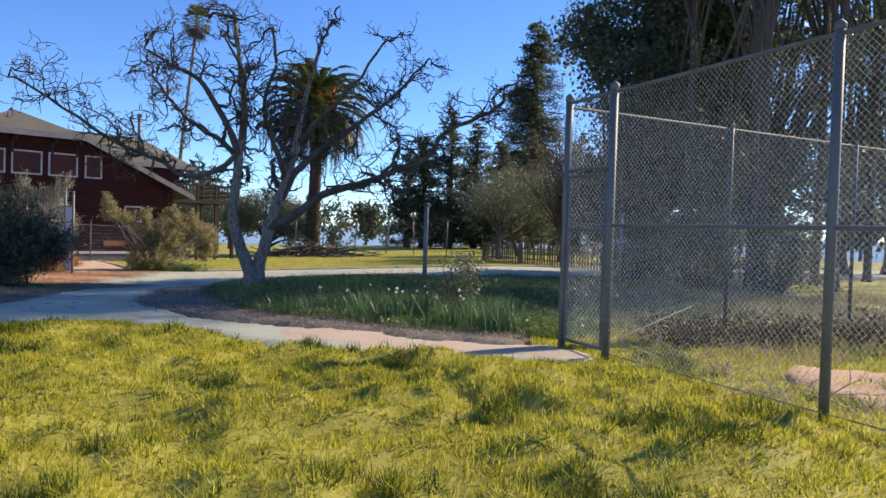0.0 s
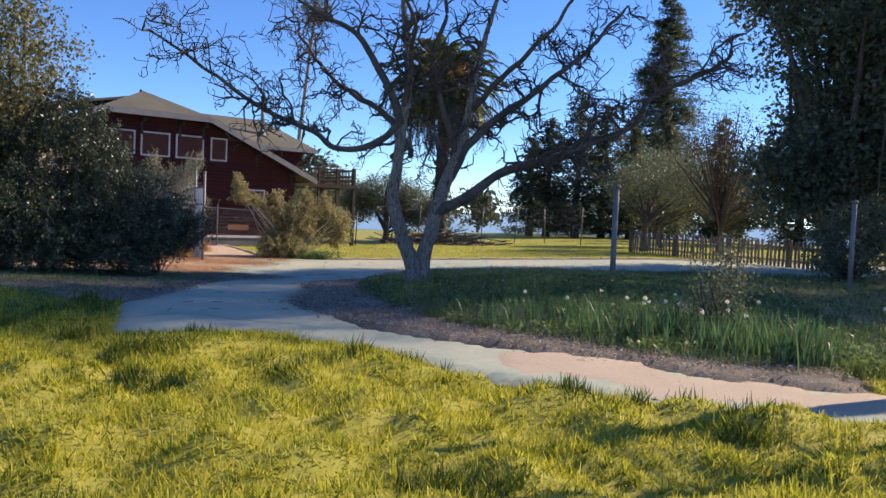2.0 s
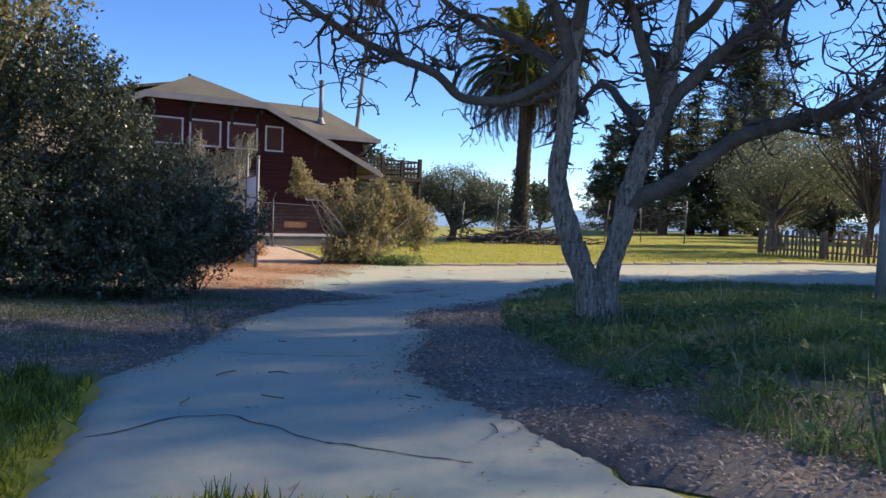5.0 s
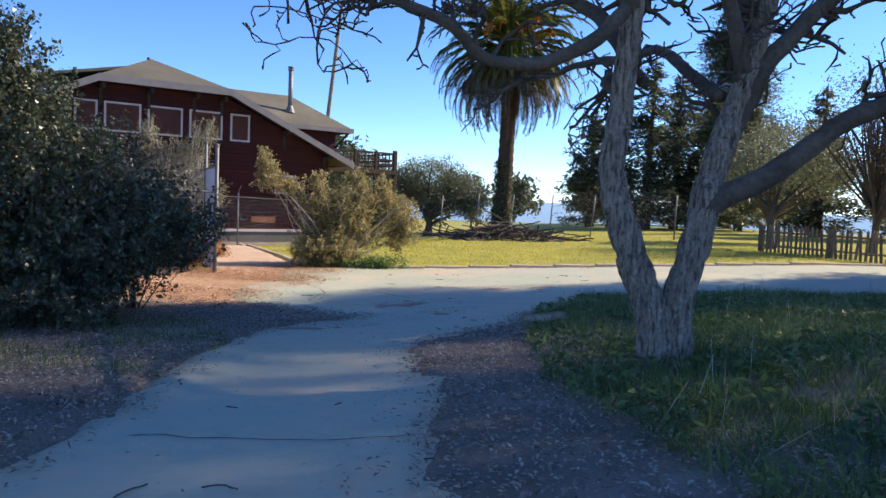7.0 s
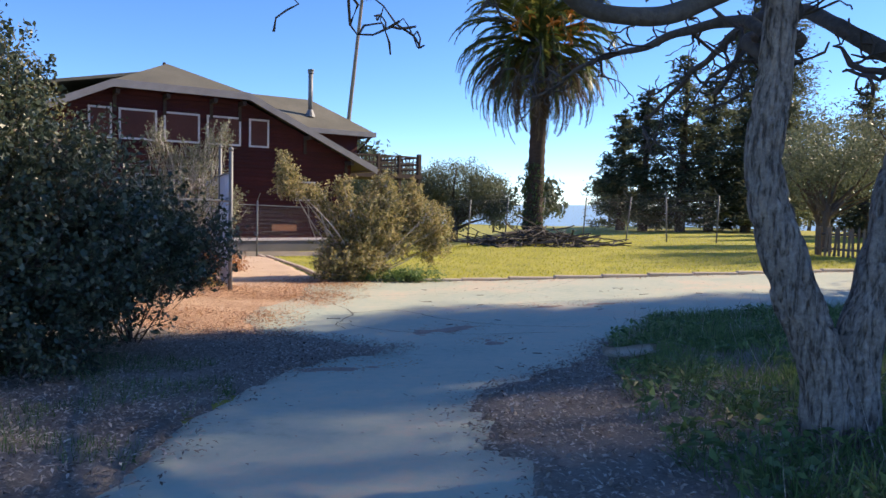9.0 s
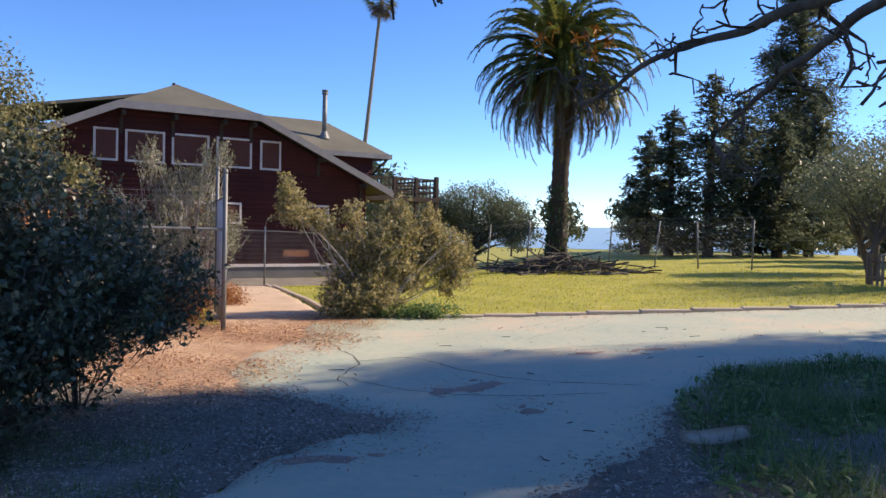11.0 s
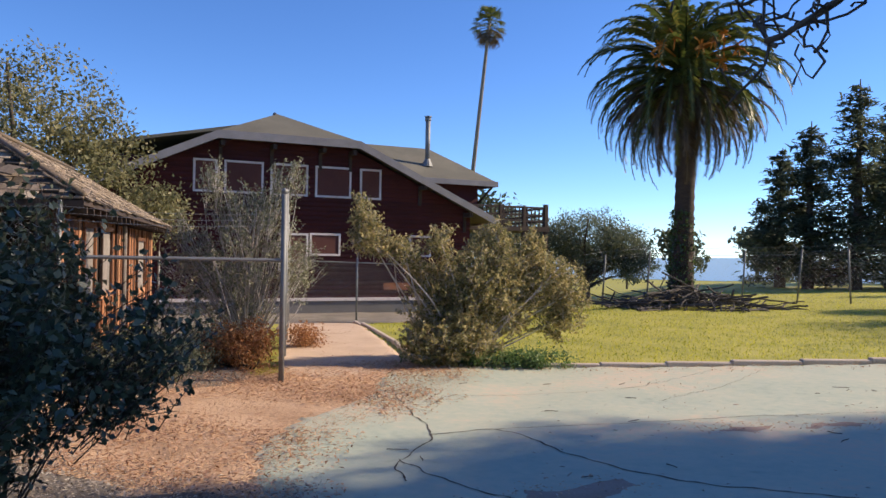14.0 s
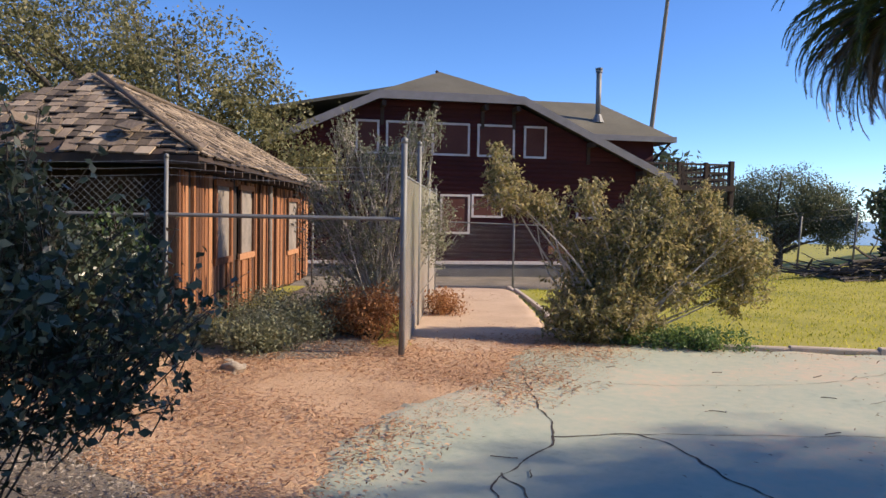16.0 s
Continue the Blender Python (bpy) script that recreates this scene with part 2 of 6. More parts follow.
def part(name, bm, material, parent=None, label="", smooth=False):
    """Links a bmesh (or a ready mesh) as one object under a thing or a part."""
    if isinstance(bm, bmesh.types.BMesh):
        me = bpy.data.meshes.new(name)
        bm.normal_update()
        bm.to_mesh(me)
        bm.free()
    else:
        me = bm
    if smooth:
        me.polygons.foreach_set("use_smooth", np.ones(len(me.polygons), bool))
    if not me.materials:
        me.materials.append(material)
    ob = new(name, me)
    if parent is not None:
        ob.parent = parent
    return tagged(ob, label)


def box(bm, x0, x1, y0, y1, z0, z1, m=None, bevel=0.0):
    r = bmesh.ops.create_cube(bm, size=1.0)
    vs = r["verts"]
    for v in vs:
        v.co = Vector((x0 + (v.co.x + 0.5) * (x1 - x0), y0 + (v.co.y + 0.5) * (y1 - y0), z0 + (v.co.z + 0.5) * (z1 - z0)))
    if bevel:
        es = {e for v in vs for e in v.link_edges}
        out = bmesh.ops.bevel(bm, geom=list(es), offset=bevel, segments=1, affect="EDGES")
        vs = list({v for f in out["faces"] for v in f.verts} | {v for v in vs if v.is_valid})
    if m is not None:
        bmesh.ops.transform(bm, matrix=m, verts=vs)
    return bm


def boxed(*a, **k):
    return box(bmesh.new(), *a, **k)


def prism(poly, y0, y1):
    """A slab whose outline poly lies in x and z, from depth y0 to y1."""
    bm = bmesh.new()
    a = [bm.verts.new((x, y0, z)) for x, z in poly]
    b = [bm.verts.new((x, y1, z)) for x, z in poly]
    bm.faces.new(a)
    bm.faces.new(b[::-1])
    k = len(poly)
    for i in range(k):
        bm.faces.new((a[i], b[i], b[(i + 1) % k], a[(i + 1) % k]))
    bmesh.ops.recalc_face_normals(bm, faces=bm.faces)
    return bm


def sheet(faces, thick):
    """Planes joined at shared corners, given thickness downwards."""
    bm = bmesh.new()
    made = {}
    for f in faces:
        for c in f:
            if c not in made:
                made[c] = bm.verts.new(c)
        bm.faces.new([made[c] for c in f])
    bmesh.ops.recalc_face_normals(bm, faces=bm.faces)
    up = sum(f.normal.z for f in bm.faces)
    if up < 0:
        bmesh.ops.reverse_faces(bm, faces=bm.faces)
    bmesh.ops.solidify(bm, geom=list(bm.faces), thickness=thick)
    return bm


class Soup:
    """Gathers vertices and faces of many small pieces for one mesh."""

    def __init__(self):
        self.v, self.f, self.n = [], [], 0

    def add(self, verts, faces):
        verts, faces = np.asarray(verts, float), np.asarray(faces, int)
        self.v.append(verts)
        self.f.append(faces + self.n)
        self.n += len(verts)

    def tube(self, pts, radii, sides=6, cap=True):
        pts = np.asarray(pts, float)
        k = len(pts)
        d = np.gradient(pts, axis=0)
        d /= np.linalg.norm(d, axis=1)[:, None] + 1e-9
        ref = np.array([0.0, 0.0, 1.0]) if abs(d[0][2]) < 0.9 else np.array([1.0, 0.0, 0.0])
        a = np.cross(d, ref)
        a /= np.linalg.norm(a, axis=1)[:, None] + 1e-9
        b = np.cross(d, a)
        th = np.arange(sides) * 2 * np.pi / sides
        r = np.broadcast_to(np.asarray(radii, float), (k,))
        ring = pts[:, None] + r[:, None, None] * (np.cos(th)[None, :, None] * a[:, None] + np.sin(th)[None, :, None] * b[:, None])
        i, j = np.meshgrid(np.arange(k - 1), np.arange(sides), indexing="ij")
        j2 = (j + 1) % sides
        q = np.stack([i * sides + j, i * sides + j2, (i + 1) * sides + j2, (i + 1) * sides + j], -1).reshape(-1, 4)
        v = ring.reshape(-1, 3)
        if cap and sides == 4:
            q = np.concatenate([q, [[3, 2, 1, 0]], [[(k - 1) * 4 + c for c in range(4)]]])
        elif cap:
            v = np.concatenate([v, [pts[0] - d[0] * r[0] * 0.2, pts[-1] + d[-1] * r[-1] * 0.2]])
            c0, c1 = len(v) - 2, len(v) - 1
            q = np.concatenate([q, [[c0, (s + 1) % sides, s, s] for s in range(sides)], [[c1, (k - 1) * sides + s, (k - 1) * sides + (s + 1) % sides, (k - 1) * sides + (s + 1) % sides] for s in range(sides)]])
        self.add(v, q)

    def mesh(self, name):
        v, f = np.concatenate(self.v), np.concatenate(self.f)
        tri = f[:, 2] == f[:, 3]
        faces = [r[:3] if t else r for r, t in zip(f.tolist(), tri)] if tri.any() else None
        me = bpy.data.meshes.new(name)
        if faces is not None:
            me.from_pydata(v.tolist(), [], faces)
        else:
            me.vertices.add(len(v))
            me.vertices.foreach_set("co", v.astype(np.float32).ravel())
            me.loops.add(f.size)
            me.loops.foreach_set("vertex_index", f.astype(np.int32).ravel())
            me.polygons.add(len(f))
            me.polygons.foreach_set("loop_start", np.arange(0, f.size, 4, dtype=np.int32))
            me.update(calc_edges=True)
        return me


def leaf_mesh(name, pos, size, aspect=0.5, normal=None, flat=0.0, drop=0.0):
    """Small pointed leaves, each a folded four-corner blade at pos; flat turns them level, drop hangs them."""
    k = len(pos)
    d = rng.normal(size=(k, 3))
    d[:, 2] = d[:, 2] * (1 - flat) - drop
    d /= np.linalg.norm(d, axis=1)[:, None]
    a = np.cross(d, rng.normal(size=(k, 3)) * (1 - flat) + np.array([0, 0, flat * 2]))
    a /= np.linalg.norm(a, axis=1)[:, None] + 1e-9
    s = (np.broadcast_to(size, (k,)) * rng.uniform(0.6, 1.4, k))[:, None]
    up = np.cross(a, d) * s * 0.12
    v = np.stack([pos - d * s * 0.5, pos + a * s * aspect * 0.5 + up, pos + d * s * 0.5, pos - a * s * aspect * 0.5 + up], 1).reshape(-1, 3)
    so = Soup()
    so.add(v, np.arange(4 * k).reshape(-1, 4))
    return so.mesh(name)


def smooth01(t):
    t = np.clip(t, 0, 1)
    return t * t * (3 - 2 * t)


# ---- ground ----
def height(x, y):
    x, y = np.asarray(x, float), np.asarray(y, float)
    a = smooth01((y - 12) / 10)
    z = 0.03 - 0.29 * a + 0.03 * a * np.clip(x + 8, -0.5, 10)
    q = (x + 14) * -0.55 + (y - 31) * 0.83
    z = z - 0.85 * smooth01(q / 11) * smooth01((-9 - x) / 6)
    z = z + 0.3 * np.exp(-(x + 1.5) ** 2 / 9.7 - (y - 16.5) ** 2 / 18)
    r = np.hypot(x + 4, y - 25)
    z = z - 45 * smooth01((r - 45) / 420)
    return z


def lump(x, y):
    """Low hummocks of the turf."""
    x, y = np.asarray(x, float), np.asarray(y, float)
    u, v = x + 0.35 * np.sin(1.9 * y + 0.6 * x), y + 0.35 * np.sin(2.3 * x - 0.5 * y)
    low = 0.03 * np.sin(1.7 * u + 0.9 * v) + 0.03 * np.sin(2.9 * v - 1.3 * u + 1.0) + 0.025 * np.sin(4.3 * u + 2.1 * v + 2.0)
    tuft = np.clip(np.sin(5.3 * v - 3.7 * u + 0.5) * np.sin(6.1 * u + 1.7 * v) + 0.1, 0, 1)
    # the hummocks die out towards the path and past it
    away = np.clip(10.3 - y - 0.35 * np.clip(x + 4.5, 0, 6) - 0.45 * np.clip(-5.5 - x, -1, 0), 0, 1.2) / 1.2
    away = np.where(x < -6.3, np.clip(13 - y, 0, 1.5) / 1.5, away)
    away = away * np.clip((3.6 - x) / 0.8, 0, 1)
    return (1.1 * low + 0.095 * tuft) * smooth01(away)


def gz(x, y):
    return float(height(x, y))


def inside(poly, x, y):
    x, y = np.asarray(x, float), np.asarray(y, float)
    res = np.zeros(x.shape, bool)
    n = len(poly)
    for i in range(n):
        (x0, y0), (x1, y1) = poly[i], poly[(i + 1) % n]
        if y0 != y1:
            res ^= ((y0 > y) != (y1 > y)) & (x < (x1 - x0) * (y - y0) / (y1 - y0) + x0)
    return res


def smooth_outline(poly, step=0.06, wobble=0.06):
    """Rounds an outline by a closed Catmull-Rom curve and roughens it."""
    p = np.array(poly, float)
    out = []
    for i in range(len(p)):
        a, b, c, d = p[i - 1], p[i], p[(i + 1) % len(p)], p[(i + 2) % len(p)]
        k = max(2, int(np.linalg.norm(c - b) / step))
        for t in np.arange(k) / k:
            q = 0.5 * (2 * b + (c - a) * t + (2 * a - 5 * b + 4 * c - d) * t * t + (3 * b - a - 3 * c + d) * t ** 3)
            w = noise.noise_vector(Vector((q[0] * 1.7, q[1] * 1.7, 0)))
            w2 = noise.noise_vector(Vector((q[0] * 6, q[1] * 6, 3)))
            out.append((q[0] + wobble * (w.x + 0.5 * w2.x) * 2, q[1] + wobble * (w.y + 0.5 * w2.y) * 2))
    return out


def paving(name, outline, lift, material, cell=0.11, drop=None):
    """A sheet that follows the ground inside an outline, its rim drawn to the outline and turned down."""
    o = np.array(outline)
    x0, y0, x1, y1 = *o.min(0) - cell, *o.max(0) + cell
    nx, ny = int((x1 - x0) / cell) + 1, int((y1 - y0) / cell) + 1
    X, Y = np.meshgrid(x0 + cell * np.arange(nx + 1), y0 + cell * np.arange(ny + 1), indexing="ij")
    cin = inside(outline, X[:-1, :-1] + cell / 2, Y[:-1, :-1] + cell / 2)
    idx = -np.ones(X.shape, int)
    ii, jj = np.nonzero(cin)
    used = np.zeros(X.shape, bool)
    cnt = np.zeros(X.shape, int)
    for a, b in ((0, 0), (1, 0), (0, 1), (1, 1)):
        used[ii + a, jj + b] = True
        np.add.at(cnt, (ii + a, jj + b), 1)
    idx[used] = np.arange(used.sum())
    vx, vy, rim = X[used], Y[used], cnt[used] < 4
    for k in np.nonzero(rim)[0]:
        m = ((o - (vx[k], vy[k])) ** 2).sum(1).argmin()
        vx[k], vy[k] = o[m]
    vz = height(vx, vy) + lift
    vz[rim] -= lift + 0.03 if drop is None else drop
    so = Soup()
    so.add(np.stack([vx, vy, vz], 1), np.stack([idx[ii, jj], idx[ii + 1, jj], idx[ii + 1, jj + 1], idx[ii, jj + 1]], 1))
    ob = part(name, so.mesh(name), M[material], None, "", True)
    return ob


ROAD = [(1.8, 8.6), (0.5, 8.42), (-0.98, 8.62), (-2.0, 9.12), (-3.4, 10.0), (-4.8, 10.55), (-5.9, 10.12), (-6.08, 10.06), (-6.14, 10.2), (-7.2, 12.1), (-7.3, 13.3), (-7.8, 15.5), (-7.9, 17.3), (-7.9, 19.0), (-9.3, 19.8), (-10.2, 21.4), (-10.3, 23.6), (-10.6, 26.0), (-6.0, 27.9), (1.3, 31.0), (16, 37.0), (40, 47), (43, 41), (18, 31.0), (4, 25.6), (-1.5, 23.5), (-2.8, 22.9), (-4.3, 21.6), (-4.9, 20.4), (-5.0, 18.7), (-5.7, 16.5), (-5.3, 14.9), (-5.0, 13.1), (-3.8, 11.4), (-2.9, 10.8), (-1.1, 10.2), (0.4, 9.6), (1.6, 9.4)]
ROAD_EDGE = smooth_outline(ROAD)
DIRT = [(-8.3, 19.3), (-9.0, 19.6), (-9.7, 21.4), (-9.5, 23.6), (-9.8, 25.8), (-11.0, 26.1), (-12.1, 24.6), (-15.5, 22.5), (-14.5, 19.6), (-11.0, 19.3), (-9.6, 18.9)]
UNDER = [(-7.3, 11.8), (-7.3, 13.6), (-7.8, 15.5), (-7.9, 17.1), (-7.2, 18.5), (-7.7, 19.1), (-8.6, 19.7), (-9.9, 19.3), (-12.0, 19.8), (-14.0, 19.0), (-13.0, 16.0), (-10.4, 13.6), (-8.6, 12.4)]
UNDER_EDGE = smooth_outline(UNDER, 0.06, 0.12)
DIRT_EDGE = smooth_outline(DIRT, 0.06, 0.1)
LITTER = [(-5.1, 12.6), (-5.6, 14.8), (-6.0, 16.6), (-5.3, 18.6), (-5.2, 19.6), (-4.3, 19.0), (-4.2, 17.0), (-4.0, 14.8), (-2.6, 12.4), (-0.5, 11.2), (0.9, 10.5), (1.1, 9.75), (0.3, 9.75), (-1.1, 10.3), (-2.9, 10.9), (-3.9, 11.5)]
LITTER_EDGE = smooth_outline(LITTER, 0.06, 0.1)
WALKWAY = [(-11.9, 24.4), (-10.3, 25.9), (-11.2, 27.0), (-12.6, 29.1), (-15.4, 33.0), (-17.0, 33.6), (-17.2, 32.3), (-14.4, 28.0)]
STRIP = [(1.75, 8.9), (0.6, 8.68), (-0.8, 8.9), (-1.7, 9.4), (-2.3, 9.9), (-2.2, 10.3), (-1.1, 10.1), (0.4, 9.5), (1.6, 9.35)]
WALK_EDGE = smooth_outline(WALKWAY, 0.06, 0.03)

BED = [(-4.95, 20.4), (-4.35, 21.65), (-2.85, 22.9), (-1.5, 23.45), (4, 25.3), (9, 27), (9, 13), (2.2, 10.3), (0.6, 10.1), (-1.0, 10.65), (-2.6, 11.4), (-3.5, 12.3), (-4.5, 14.2), (-4.9, 15.6), (-5.0, 17.2), (-5.0, 18.7)]
FRONT = [(-21.5, 30.0), (-17.3, 32.7), (-16.0, 34.9), (-12.6, 39.2), (-13.5, 44.0), (-17.0, 48.6), (-30.0, 36.6), (-25.0, 31.0)]


def make_ground():
    near = np.concatenate([np.arange(-30, -12, 0.5), np.arange(-12, 12, 0.12), np.arange(12, 30.01, 0.5)])
    far = 30 + np.cumsum(np.geomspace(0.6, 500, 38))
    xs = np.concatenate([-far[::-1], near, far])
    ys = np.concatenate([-far[::-1], near, far])
    X, Y = np.meshgrid(xs - 4, ys + 15, indexing="ij")
    Z = height(X, Y)
    under = inside(ROAD, X, Y) | inside(DIRT, X, Y) | inside(UNDER, X, Y) | inside(LITTER, X, Y) | inside(WALKWAY, X, Y) | inside(BED, X, Y)
    under |= (X > -5) & (X < 1.6) & (Y < 13) & (Y > 0.35 + np.interp(X, (-4.8, -3.4, -2.0, -1.0, 1.8), (10.55, 10.0, 9.12, 8.62, 8.5)))
    Z = Z + np.where(under, -0.04, 0.01 + lump(X, Y) * (np.hypot(X, Y) < 30))
    n, m = X.shape
    i, j = np.meshgrid(np.arange(n - 1), np.arange(m - 1), indexing="ij")
    f = np.stack([i * m + j, (i + 1) * m + j, (i + 1) * m + j + 1, i * m + j + 1], -1).reshape(-1, 4)
    so = Soup()
    so.add(np.stack([X, Y, Z], -1).reshape(-1, 3), f)
    g = part("ground", so.mesh("ground"), M["soil"], None, "uneven lawn soil under yellow-green grass", True)
    tagged(g, "", "ground", "", "structure")


make_ground()
tagged(paving("road", ROAD_EDGE, 0.03, "concrete"), "old cracked pale concrete drive and path", "road", "", "structure")
tagged(paving("pavement", WALK_EDGE, 0.035, "sand"), "worn walkway covered with pinkish sand", "pavement", "", "structure")
tagged(paving("ground_dirt", DIRT_EDGE, 0.012, "dirt"), "orange dirt strewn with dry leaves", "dirt", "", "structure")
YARD = [(-13.4, 22.2), (-12.1, 23.5), (-13.0, 25.2), (-17.4, 32.0), (-21.2, 33.0), (-14.6, 23.4), (-15.5, 21.6)]
tagged(paving("ground_yard", smooth_outline(YARD, 0.06, 0.1), 0.05, "mulch", 0.2), "dry grey-brown soil between shed and fence", "dirt", "", "structure")
tagged(paving("ground_sand", smooth_outline(STRIP, 0.06, 0.16), 0.04, "path_sand", drop=0.014), "pinkish sandy strip of the path", "path", "", "structure")
tagged(paving("ground_bed", smooth_outline(BED, 0.08, 0.06), 0.012, "mulch", 0.16), "dark soil under the weeds", "soil", "", "structure")
tagged(paving("ground_front", smooth_outline(FRONT, 0.1, 0.1), 0.03, "mulch", 0.3), "dry grey-brown soil before the house", "dirt", "", "structure")
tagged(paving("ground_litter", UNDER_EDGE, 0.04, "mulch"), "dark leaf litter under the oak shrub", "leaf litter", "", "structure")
tagged(paving("ground_mulch", LITTER_EDGE, 0.045, "mulch"), "dark leaf litter beside the path", "leaf litter", "", "structure")


# ---- house ----
def framed_window(parent, u0, u1, z0, z1, board="board"):
    w = part("window", boxed(u0, u1, -0.045, -0.005, z0, z1), M[board], parent, "boarded-up window with pale trim")
    t = 0.09
    for a, b, c, d in ((u0 - t, u1 + t, z1, z1 + t), (u0 - t, u1 + t, z0 - t, z0), (u0 - t, u0, z0, z1), (u1, u1 + t, z0, z1)):
        part("window_frame", boxed(a, b, -0.075, -0.004, c, d), M["trim"], w, "pale painted trim")


def make_house():
    h = thing("house", "dark red two-storey wooden house with boarded windows", "house", (-22.92, 43.75, 0), 45)
    base = -1.45
    poly = [(-9.9, base), (7.5, base), (7.5, 3.55), (1.6, 6.15), (-4.05, 6.15), (-9.9, 3.55)]
    part("wall", prism(poly, 0.0, 0.25), M["siding"], h)
    part("wall", boxed(7.25, 7.5, 0.26, 13.5, base, 3.5), M["siding"], h)
    part("wall", boxed(-9.9, -9.65, 0.26, 13.5, base, 3.5), M["siding"], h)
    part("wall", boxed(-9.64, 7.24, 13.25, 13.5, base, 3.5), M["siding"], h)
    # lapped siding courses on the front
    so = Soup()
    z = -0.3
    while z < 6.05:
        left = -9.88 if z < 3.4 else -9.88 + (z - 3.4) / (6.15 - 3.55) * 5.85
        right = 7.48 if z < 3.4 else 7.48 - (z - 3.4) / (6.15 - 3.55) * 5.9
        v = [(left, -0.03, z), (right, -0.03, z), (right, -0.003, z + 0.2), (left, -0.003, z + 0.2), (left, 0.0, z), (right, 0.0, z)]
        so.add(v, [[0, 1, 2, 3], [4, 5, 1, 0]])
        z += 0.2
    part("siding", so.mesh("siding"), M["siding"], h, "dark red lapped boards")
    part("foundation", boxed(-9.95, 7.55, -0.06, 0.0, base, -0.58), M["found"], h)
    part("base_band", boxed(-9.95, 7.55, -0.12, -0.004, -0.57, -0.44), M["trim"], h, "pale sill band along the base")
    # main roof with a clipped gable
    A, B, P = (-4.2, -0.8, 6.36), (1.75, -0.8, 6.36), (-1.2, 2.4, 7.82)
    ER, EL, BR, BL, Q = (8.6, -0.8, 3.2), (-11.0, -0.8, 3.2), (8.6, 14.2, 3.2), (-11.0, 14.2, 3.2), (-1.2, 14.2, 7.82)
    part("roof", sheet([(A, B, P), (B, ER, BR, Q, P), (EL, A, P, Q, BL)], 0.12), M["roofing"], h, "grey-brown shingle roof with a clipped gable")
    def fascia(p, q, drop=0.3):
        bm = bmesh.new()
        vs = [bm.verts.new((x, y, z)) for y in (-0.86, -0.8) for x, z in ((p[0], p[2] + 0.03), (q[0], q[2] + 0.03), (q[0], q[2] - drop), (p[0], p[2] - drop))]
        for f in ((0, 1, 2, 3), (7, 6, 5, 4), (0, 4, 5, 1), (1, 5, 6, 2), (2, 6, 7, 3), (3, 7, 4, 0)):
            bm.faces.new([vs[k] for k in f])
        bmesh.ops.recalc_face_normals(bm, faces=bm.faces)
        part("fascia", bm, M["fascia"], h, "weathered grey fascia board")
    fascia(A, B), fascia(B, ER), fascia(EL, A)
    part("gutter", boxed(8.55, 8.7, -0.8, 14.2, 3.0, 3.14, bevel=0.03), M["fascia"], h)
    for u, z in ((-7.5, 4.55), (-4.0, 6.1), (-1.9, 6.1), (0.2, 6.1), (1.55, 6.1), (4.9, 4.75), (7.2, 3.6)):
        bm = box(bmesh.new(), u - 0.08, u + 0.08, -0.75, 0.0, z - 0.3, z - 0.1)
        box(bm, u - 0.07, u + 0.07, -0.09, -0.005, z - 1.0, z - 0.3)
        part("bracket", bm, M["dark_wood"], h, "dark eave bracket")
    for u0, u1 in ((-4.98, -4.2), (-3.75, -2.32), (-1.85, -0.42), (0.08, 1.52), (2.1, 2.92)):
        framed_window(h, u0, u1, 4.02, 5.2)
    framed_window(h, -0.12, 1.08, 1.48, 2.28)
    framed_window(h, -1.45, -0.36, 0.78, 2.25)
    framed_window(h, 4.5, 5.4, 1.5, 2.3)
    # orange notice board low on the wall
    part("notice", boxed(3.2, 4.5, -0.05, -0.031, -0.1, 0.22), M["rust_paint"], h, "faded orange patch of boards")
    # cross wing on the right with a hipped roof
    part("wing_wall", boxed(3.0, 9.5, 3.2, 9.4, 3.0, 5.42), M["siding"], h)
    part("wing_roof", sheet([((-0.8, 2.5, 5.36), (10.2, 2.5, 5.36), (7.9, 6.2, 7.36), (-0.8, 6.2, 7.36)), ((10.2, 2.5, 5.36), (10.2, 10, 5.36), (7.9, 6.2, 7.36)), ((10.2, 10, 5.36), (-0.8, 10, 5.36), (-0.8, 6.2, 7.36), (7.9, 6.2, 7.36))], 0.16), M["roofing"], h, "grey-brown hipped wing roof")
    part("wing_fascia", boxed(3.4, 10.22, 2.4, 2.47, 5.1, 5.36), M["fascia"], h)
    part("wing_fascia", boxed(10.22, 10.29, 2.4, 10.0, 5.1, 5.36), M["fascia"], h)
    so = Soup()
    so.tube([(9.5, 3.3, 4.2), (10.1, 2.7, 5.1)], 0.06, 4)
    part("wing_bracket", so.mesh("wing_bracket"), M["dark_wood"], h)
    # shed dormer on the left
    part("dormer_wall", boxed(-8.9, -3.2, 4.2, 10.5, 4.0, 5.75), M["siding"], h)
    part("dormer_roof", sheet([((-9.7, 3.5, 5.95), (-1.0, 3.5, 7.72), (-1.0, 11, 7.72), (-9.7, 11, 5.95))], 0.14), M["roofing"], h, "low dormer roof with a dark eave")
    # stove pipe
    so = Soup()
    so.tube([(6.95, 4.0, 6.05), (6.95, 4.0, 8.5)], 0.13, 12)
    f = part("flue", so.mesh("flue"), M["steel"], h, "galvanised stove pipe", True)
    so = Soup()
    so.tube([(6.95, 4.0, 8.5), (6.95, 4.0, 8.62)], 0.17, 12)
    so.tube([(6.95, 4.0, 8.66), (6.95, 4.0, 8.72)], 0.18, 12)
    part("flue_cap", so.mesh("flue_cap"), M["steel"], f)
    so = Soup()
